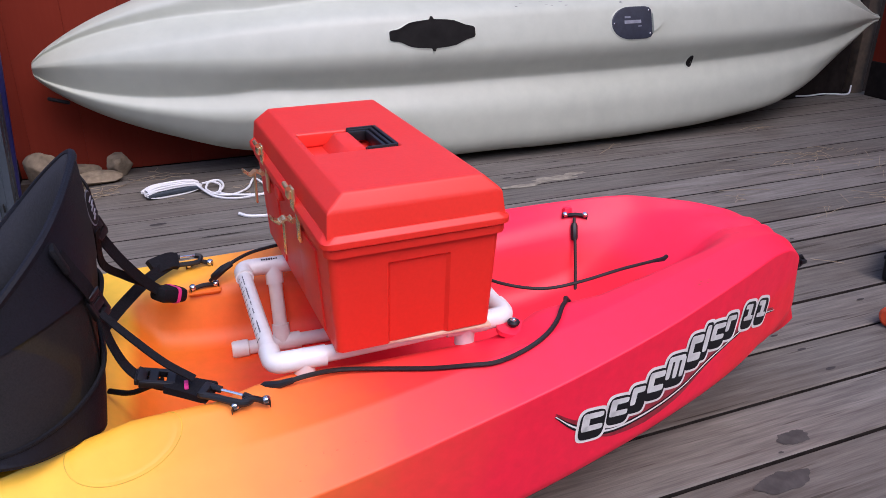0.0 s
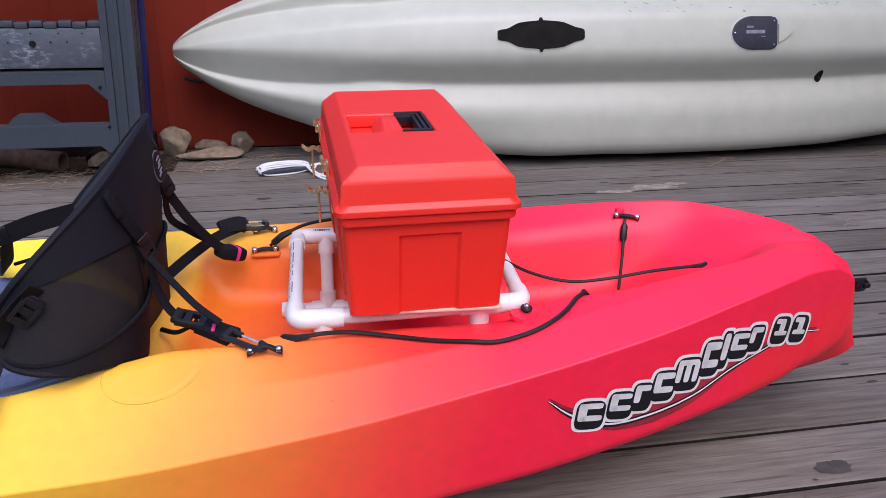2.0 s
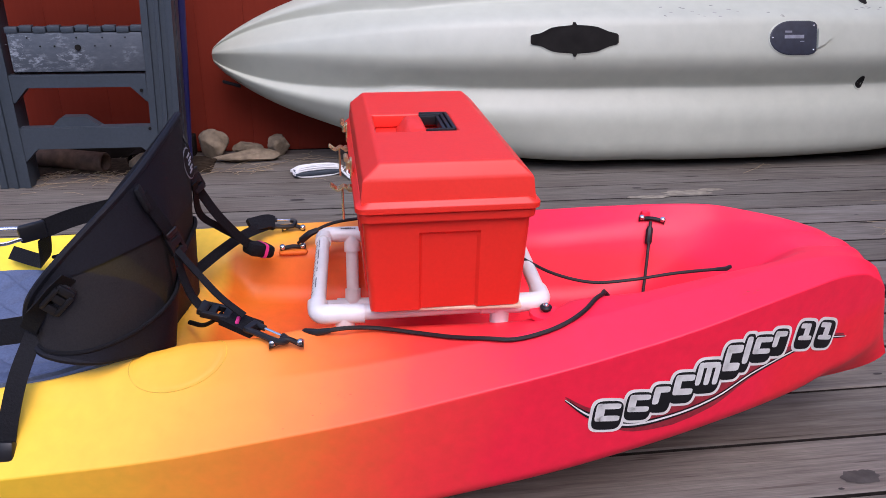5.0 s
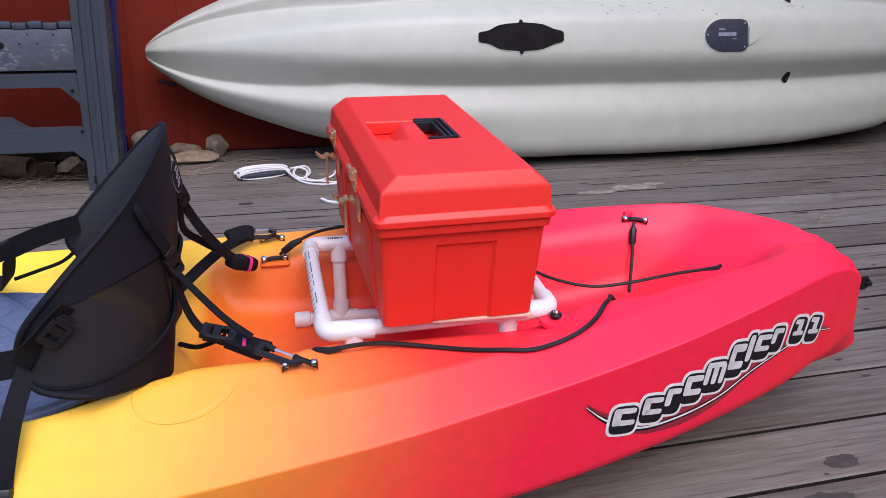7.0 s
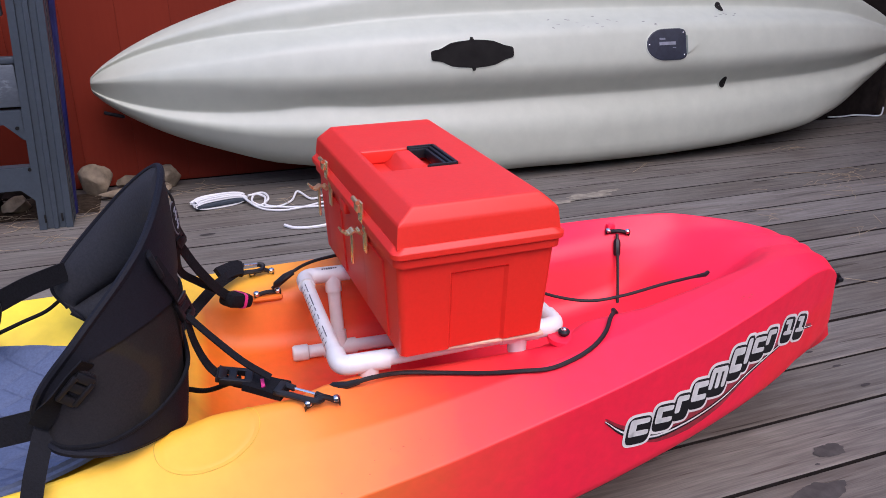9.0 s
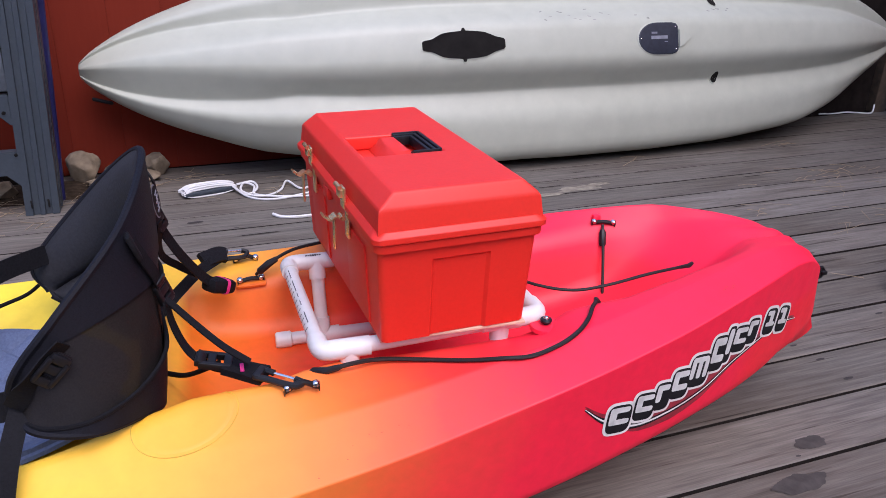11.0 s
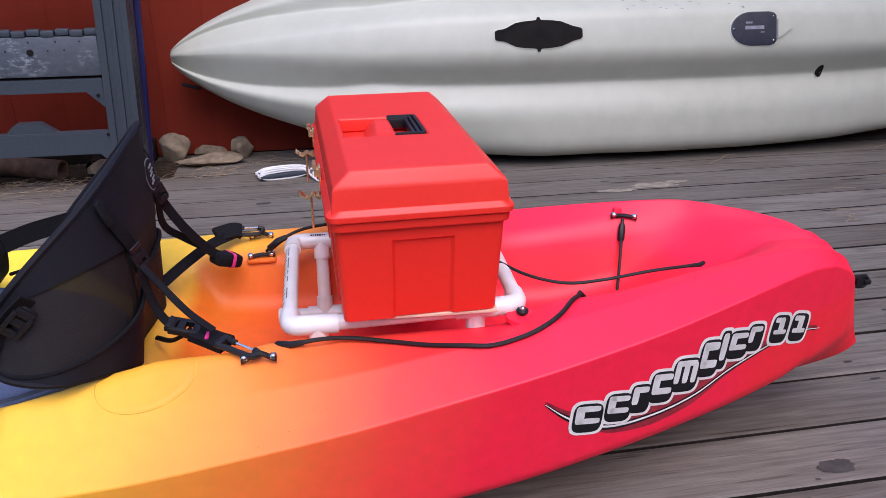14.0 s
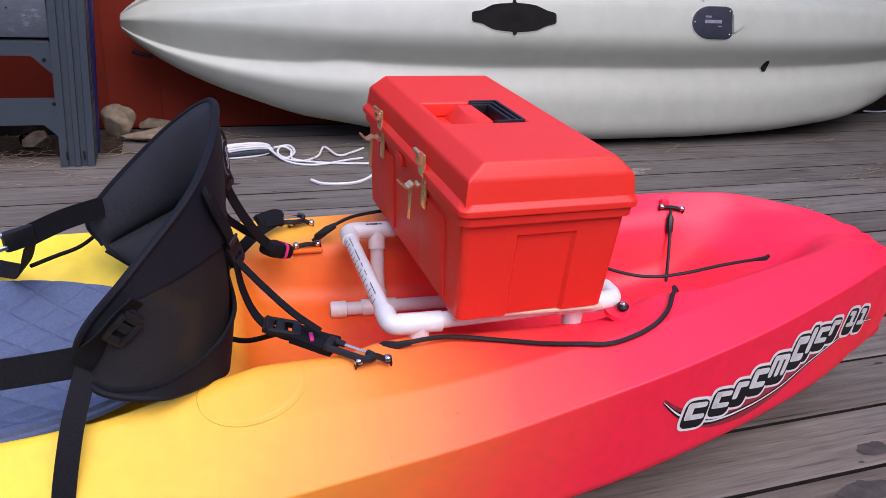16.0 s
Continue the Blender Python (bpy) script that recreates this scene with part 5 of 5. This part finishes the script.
# ---- rocks ----
def rock(c, size, seed, turn=0, label="tan field stone by the wall"):
    bm = B()
    bmesh.ops.create_icosphere(bm, subdivisions=4, radius=1)
    off = Vector((seed * 3.1, seed * 1.7, seed))
    cut = random.Random(seed)
    faces = [(Vector((cut.gauss(0, 1), cut.gauss(0, 1), cut.gauss(0, 1))).normalized(), cut.uniform(0.62, 0.92)) for _ in range(12)]
    for v in bm.verts:
        d = v.co.normalized()
        q = d * (1 + 0.25 * noise.noise(d * 1.1 + off))
        for n, h in faces:
            q = q - n * max(0.0, q.dot(n) - h)
        q = q * (1 + 0.05 * noise.noise(d * 4 + off) + 0.03 * noise.noise(d * 9 + off)) * 1.12
        v.co = Vector((q.x * size[0], q.y * size[1], q.z * size[2])) / 2
    low_z = min(v.co.z for v in bm.verts)
    for v in bm.verts:
        v.co.z -= low_z * 0.9
        v.co.z = max(v.co.z, 0)
    ob = single("rock", bm, ROCK, pose(c[0], c[1], c[2], 0, 0, turn), label, "rock", "stones along the wall")
    return ob


rock((0.042, 3.80, 0), (0.125, 0.1, 0.13), 2, 20, "large tan rounded stone by the red wall")
rock((0.315, 3.80, 0), (0.1, 0.08, 0.09), 5, -15, "brown angular stone by the red wall")
rock((0.19, 3.715, 0), (0.27, 0.09, 0.055), 4, 4, "long flat pale stone on the deck")
rock((0.175, 3.83, 0), (0.12, 0.06, 0.06), 8, 0, "small grey stone by the red wall")
rock((-0.235, 3.64, 0), (0.1, 0.08, 0.065), 6, 30, "small tan stone behind the sawhorse")
rock((-0.12, 3.78, 0), (0.10, 0.07, 0.08), 9, 0, "brown stone behind the sawhorse")
single("pipe_stub", tube(B(), [(-0.27, 3.74, 0.03), (-0.27, 3.66, 0.03)], [0.03, 0.03], 16, False), DARKWOOD, None, "short dark open pipe lying on the deck", "pipe")
single("sill_beam", box(B(), (-1.2, 3.845, 0.045), (2.3, 0.06, 0.09), 0.006), DARKWOOD, None, "dark weathered timber along the wall's foot", "beam", kind="structure")

# ---- pipe behind the sawhorse ----
g = B()
axis = Vector((-0.93, 0.3, 0.02)).normalized()
mouth = Vector((-0.372, 3.612, 0.042))
rings = [(mouth + axis * 0.7, 0.03), (mouth + axis * 0.7, 0.041), (mouth + axis * 0.004, 0.041), (mouth, 0.0395), (mouth, 0.0335), (mouth + axis * 0.004, 0.032), (mouth + axis * 0.5, 0.032)]
turn_to = axis.to_track_quat("Z", "Y").to_matrix()
grid(g, [[c + turn_to @ Vector((math.cos(a) * r, math.sin(a) * r, 0)) for a in (2 * math.pi * i / 28 for i in range(28))] for c, r in rings], close_v=True)
single("drain_pipe", g, varied("brown clay pipe", (0.1, 0.062, 0.042), 0.75, 30, 0.35, 0, 0.3, 0.3, 6), None, "short brown clay drain pipe lying behind the sawhorse", "pipe")

# ---- rope on its winder ----
winder = thing("rope_winder", (0.5, 3.5, 0), None, "white cord wound on a flat grey winder on the deck", "rope")
WM = pose(0.49, 3.50, 0.016, 0, 0, 12)
g = B()
box(g, WM @ Vector((0, 0, 0)), (0.2, 0.075, 0.02), 0.006, WM.to_3x3().to_4x4())
part("winder", g, LADDER, winder, "flat grey plastic winder")
rng = random.Random(11)
for i in range(15):
    g = B()
    dy, up, end = -0.034 + 0.0048 * i, 0.014 + 0.006 * (i % 2), 0.1 + rng.uniform(-0.006, 0.008)
    loop = [WM @ Vector(p) for p in ((-end, dy, 0.004), (-0.06, dy + rng.uniform(-0.006, 0.006), up), (0.05, dy + rng.uniform(-0.008, 0.008), up), (end, dy, 0.004), (0.05, dy, -0.012), (-0.06, dy, -0.012), (-end, dy, 0.0))]
    part("cord_turn", tube(g, spline(loop, 4), 0.0033, 6), ROPE, winder)


def loose(pts, r=0.0045):
    part("cord", tube(B(), spline([(x, y, 0.006 + z) for x, y, z in pts], 6), r, 6), ROPE, winder, "loose white cord")


loose([(0.58, 3.49, 0.02), (0.63, 3.40, 0), (0.70, 3.345, 0), (0.78, 3.35, 0), (0.86, 3.38, 0), (0.93, 3.40, 0)])
loose([(0.57, 3.52, 0.02), (0.62, 3.44, 0), (0.69, 3.39, 0), (0.76, 3.44, 0), (0.80, 3.52, 0.01), (0.84, 3.44, 0), (0.90, 3.47, 0), (0.96, 3.52, 0)])
loose([(0.60, 3.50, 0.02), (0.66, 3.52, 0.02), (0.675, 3.47, 0.01), (0.64, 3.43, 0), (0.61, 3.46, 0.01), (0.63, 3.51, 0.02), (0.665, 3.49, 0.01), (0.66, 3.42, 0), (0.74, 3.37, 0), (0.84, 3.345, 0), (0.95, 3.33, 0)])
loose([(0.69, 3.175, 0.003), (0.72, 3.145, 0), (0.78, 3.13, 0), (0.85, 3.14, 0), (0.91, 3.19, 0), (0.95, 3.26, 0)], 0.006)

# ---- pine needles and stains ----
g = B()
rng = random.Random(21)
spots = [(2.49, 2.68, 0.1, 4), (2.4, 3.4, 0.15, 3), (3.1, 2.95, 0.25, 34), (3.35, 2.72, 0.3, 26), (3.0, 2.5, 0.25, 14), (3.27, 3.43, 0.05, 5), (2.65, 2.42, 0.12, 4), (-0.09, 3.33, 0.05, 4), (0.2, 3.62, 0.16, 26), (-0.4, 3.6, 0.3, 150), (0.75, 3.5, 0.2, 8), (2.2, 2.2, 0.5, 4), (3.4, 2.2, 0.6, 8), (0.5, 3.7, 0.15, 10)]
for x, y, r, n in spots:
    for i in range(n):
        px, py = rng.gauss(x, r * 0.6), rng.gauss(y, r * 0.35)
        py = min(py, 3.83)
        a, ln = rng.gauss(0.1, 0.6), rng.uniform(0.03, 0.11)
        if i == 0:
            ln = 0.2
        c, sn = math.cos(a), math.sin(a)
        bend = rng.uniform(-0.012, 0.012)
        z = rng.uniform(0.002, 0.012)
        tube(g, [(px - c * ln / 2, py - sn * ln / 2, 0.0015), (px + bend * sn, py - bend * c, z), (px + c * ln / 2, py + sn * ln / 2, 0.0015 + z * 0.5)], 0.0009, 3, False)
single("pine_needles", g, STRAW, None, "dry tan pine needles scattered on the deck", "needles", kind="stuff", smooth=False)


LITTER = varied("dark leaf litter", (0.04, 0.028, 0.018), 0.95, 55, 0.6, 0, 1.0, 0.1, 9)
g = B()
rows = []
for i in range(61):
    x = -1.15 + 1.2 * i / 60
    rows.append([])
    for j in range(15):
        y = 3.81 - (0.24 + 0.05 * noise.noise(Vector((x * 3, 0, 5)))) * j / 14
        edge = min(1.0, j / 2, (14 - j) / 3, i / 3, (60 - i) / 3)
        rows[-1].append((x, y, 0.001 + edge * (0.009 + 0.007 * noise.noise(Vector((x * 14, y * 14, 2))))))
grid(g, rows)
single("leaf_litter", g, LITTER, None, "dark brown leaf litter along the foot of the wall", "leaf litter", kind="stuff")


def stain(c, rx, ry, seed):
    bm = B()
    rows = []
    for f in (1.0, 0.5):
        rows.append([])
        for i in range(64):
            a = 2 * math.pi * i / 64
            r = f * (1 + 0.35 * noise.noise(Vector((math.cos(a) * 1.6, math.sin(a) * 1.6, seed))) + 0.12 * noise.noise(Vector((math.cos(a) * 6, math.sin(a) * 6, seed))))
            rows[-1].append((rx * r * math.cos(a), ry * r * math.sin(a), 0))
    vs = grid(bm, rows, close_v=True)
    bm.faces.new(vs[-1])
    single("wet_stain", bm, WET, pose(c[0], c[1], 0.0012, 0, 0, 0), "dark damp patch on the grey deck board", "stain", "damp patches", smooth=False)


stain((1.56, 1.504, 0), 0.04, 0.019, 1.0)
stain((1.445, 1.412, 0), 0.06, 0.022, 2.5)
stain((1.50, 1.455 + 0.022, 0), 0.006, 0.003, 4.5)
def streak(name, c, rx, ry, seed, material, label, group, turn=0.0):
    bm = B()
    vs = []
    for i in range(40):
        a = 2 * math.pi * i / 40
        r = 1 + 0.5 * noise.noise(Vector((math.cos(a) * 2.5, math.sin(a) * 2.5, seed)))
        vs.append(bm.verts.new((rx * r * math.cos(a), ry * r * math.sin(a), 0)))
    bm.faces.new(vs)
    single(name, bm, material, pose(c[0], c[1], 0.0014, 0, 0, turn), label, name, group, smooth=False)


SPLIT = varied("dark open split", (0.025, 0.02, 0.018), 0.9, 60, 0.3, 0, 0.1, 0.1)
for x, y, rx, seed in ((1.82, 3.178, 0.06, 1), (2.04, 3.32, 0.03, 2), (2.33, 3.25, 0.04, 3), (2.43, 2.75, 0.03, 4), (0.62, 3.02, 0.07, 5), (1.12, 3.24, 0.05, 6), (2.75, 3.05, 0.06, 7), (1.3, 1.28, 0.03, 8)):
    streak("split", (x, y), rx, 0.0028, seed, SPLIT, "thin dark split along a deck board", "splits in the deck", seed % 3 - 1)
WORN = varied("bare worn wood", (0.25, 0.222, 0.172), 0.8, 30, 0.3, 0, 0.3, 0.15)
for x, y, rx, ry, seed in ((1.93, 3.125, 0.1, 0.026, 9), (1.76, 3.09, 0.085, 0.02, 12), (2.04, 3.15, 0.05, 0.016, 15)):
    streak("worn_patch", (x, y), rx, ry, seed, WORN, "pale worn patch on a deck board", "worn patches of the deck")
KNOT = varied("dark knot", (0.035, 0.028, 0.025), 0.8, 60, 0.4)
for x, y, rx in ((1.827, 1.835, 0.012), (1.841, 1.759, 0.014), (1.839, 1.669, 0.016), (0.423, 3.192, 0.03), (0.552, 3.099, 0.01), (1.75, 3.2, 0.02), (2.1, 2.05, 0.012), (2.35, 2.3, 0.01), (2.45, 2.83, 0.008), (1.2, 1.33, 0.012), (2.2, 1.9, 0.014)):
    bm = B()
    vs = [bm.verts.new((rx * math.cos(a) * (1 + 0.3 * noise.noise(Vector((math.cos(a), math.sin(a), x)))), rx * 0.32 * math.sin(a), 0)) for a in np.linspace(0, 2 * math.pi, 18, endpoint=False)]
    bm.faces.new(vs)
    single("knot", bm, KNOT, pose(x, y, 0.0013), "dark knot in a deck board", "knot", "knots in the deck", smooth=False)

CORD_LINE = [(3.98, 3.9, 0.006), (4.07, 3.885, 0.005), (4.17, 3.89, 0.006), (4.24, 3.86, 0.006), (4.31, 3.83, 0.008), (4.345, 3.85, 0.05)]
single("cord", tube(B(), spline([Vector(q) for q in CORD_LINE], 6), 0.0045, 8), ROPE, None, "thin white cord lying along the foot of the wall", "cord")

# ---- things at the deck's right edge ----
bin_ = thing("tray", (0, 0, 0), pose(2.51, 1.945, 0, 0, 0, 30), "shallow black plastic tray standing on the deck", "tray")
g = loft(B(), [(0, 0, 0.0, 0.25, 0.19), (0, 0, 0.075, 0.26, 0.2)], 0.012)
part("body", g, BLACK, bin_)
g = loft(B(), [(0, 0, 0.07, 0.265, 0.205), (0, 0, 0.085, 0.265, 0.205)], 0.006)
part("rim", g, BLACK, bin_)
can = thing("bottle", (2.2, 1.78, 0), Matrix.Translation((0.02, -0.004, 0)), "low orange red plastic bottle lying on the deck", "bottle")
g = tube(B(), [(2.105, 1.76, 0.03), (2.112, 1.762, 0.03), (2.26, 1.79, 0.03), (2.285, 1.795, 0.03)], [0.02, 0.029, 0.029, 0.014], 16)
part("body", g, ORANGE, can)
g = B()
tube(g, [(2.28, 1.794, 0.03), (2.305, 1.799, 0.03)], 0.016, 16)
part("cap", g, BLACK, can, "black screw cap")

# ---- boards of the deck and the wall ----
def board_mesh(name, length, width, thick, bevel):
    bm = B()
    box(bm, (0, 0, 0), (length, width, thick), bevel, None, 1)
    me = bpy.data.meshes.new(name)
    bm.to_mesh(me)
    bm.free()
    return me


# weathered plank edges, near black: the gaps' shade is painted into this colour
EDGE_SHADE = varied("weathered plank edge with painted gap shade", (0.022, 0.018, 0.016), 0.9, 30, 0.3, 0, 0.3, 0.1)
PLANKS = []
rng = random.Random(4)
for i in range(-24, 15):
    y = FIRST + PITCH * (i + 0.5) - (0.0055 * (i - 8) if i > 8 else 0.0)
    cuts = [-3.3, rng.choice((-1.8, -1.2, -0.9)), rng.choice((4.4, 4.8, 5.2)), 6.2]
    if i == -1:
        cuts[1] = 0.965
    for a, c in zip(cuts, cuts[1:]):
        key = (round(c - a, 2), i > 2)
        me = next((m for k, m in PLANKS if k == key), None)
        if me is None:
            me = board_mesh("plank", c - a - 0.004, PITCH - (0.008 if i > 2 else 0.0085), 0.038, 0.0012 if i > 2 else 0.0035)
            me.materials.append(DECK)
            me.materials.append(EDGE_SHADE)
            # far boards carry the painted gap shade on their bevels as well
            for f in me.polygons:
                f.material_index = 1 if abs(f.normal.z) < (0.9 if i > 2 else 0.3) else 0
            PLANKS.append((key, me))
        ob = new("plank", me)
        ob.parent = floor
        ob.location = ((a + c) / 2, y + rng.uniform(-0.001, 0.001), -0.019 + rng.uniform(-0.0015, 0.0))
me = board_mesh("siding_board", 0.1997, 0.02, 1.52, 0.0012)
me.materials.append(WALL)
for i in range(46):
    if i >= 33:
        continue  # no boards from here on; the dark backing shows round the post
    ob = new("siding_board", me)
    ob.parent = wall
    ob.location = (-3.1 + 0.2 * i, 0, 0.76)
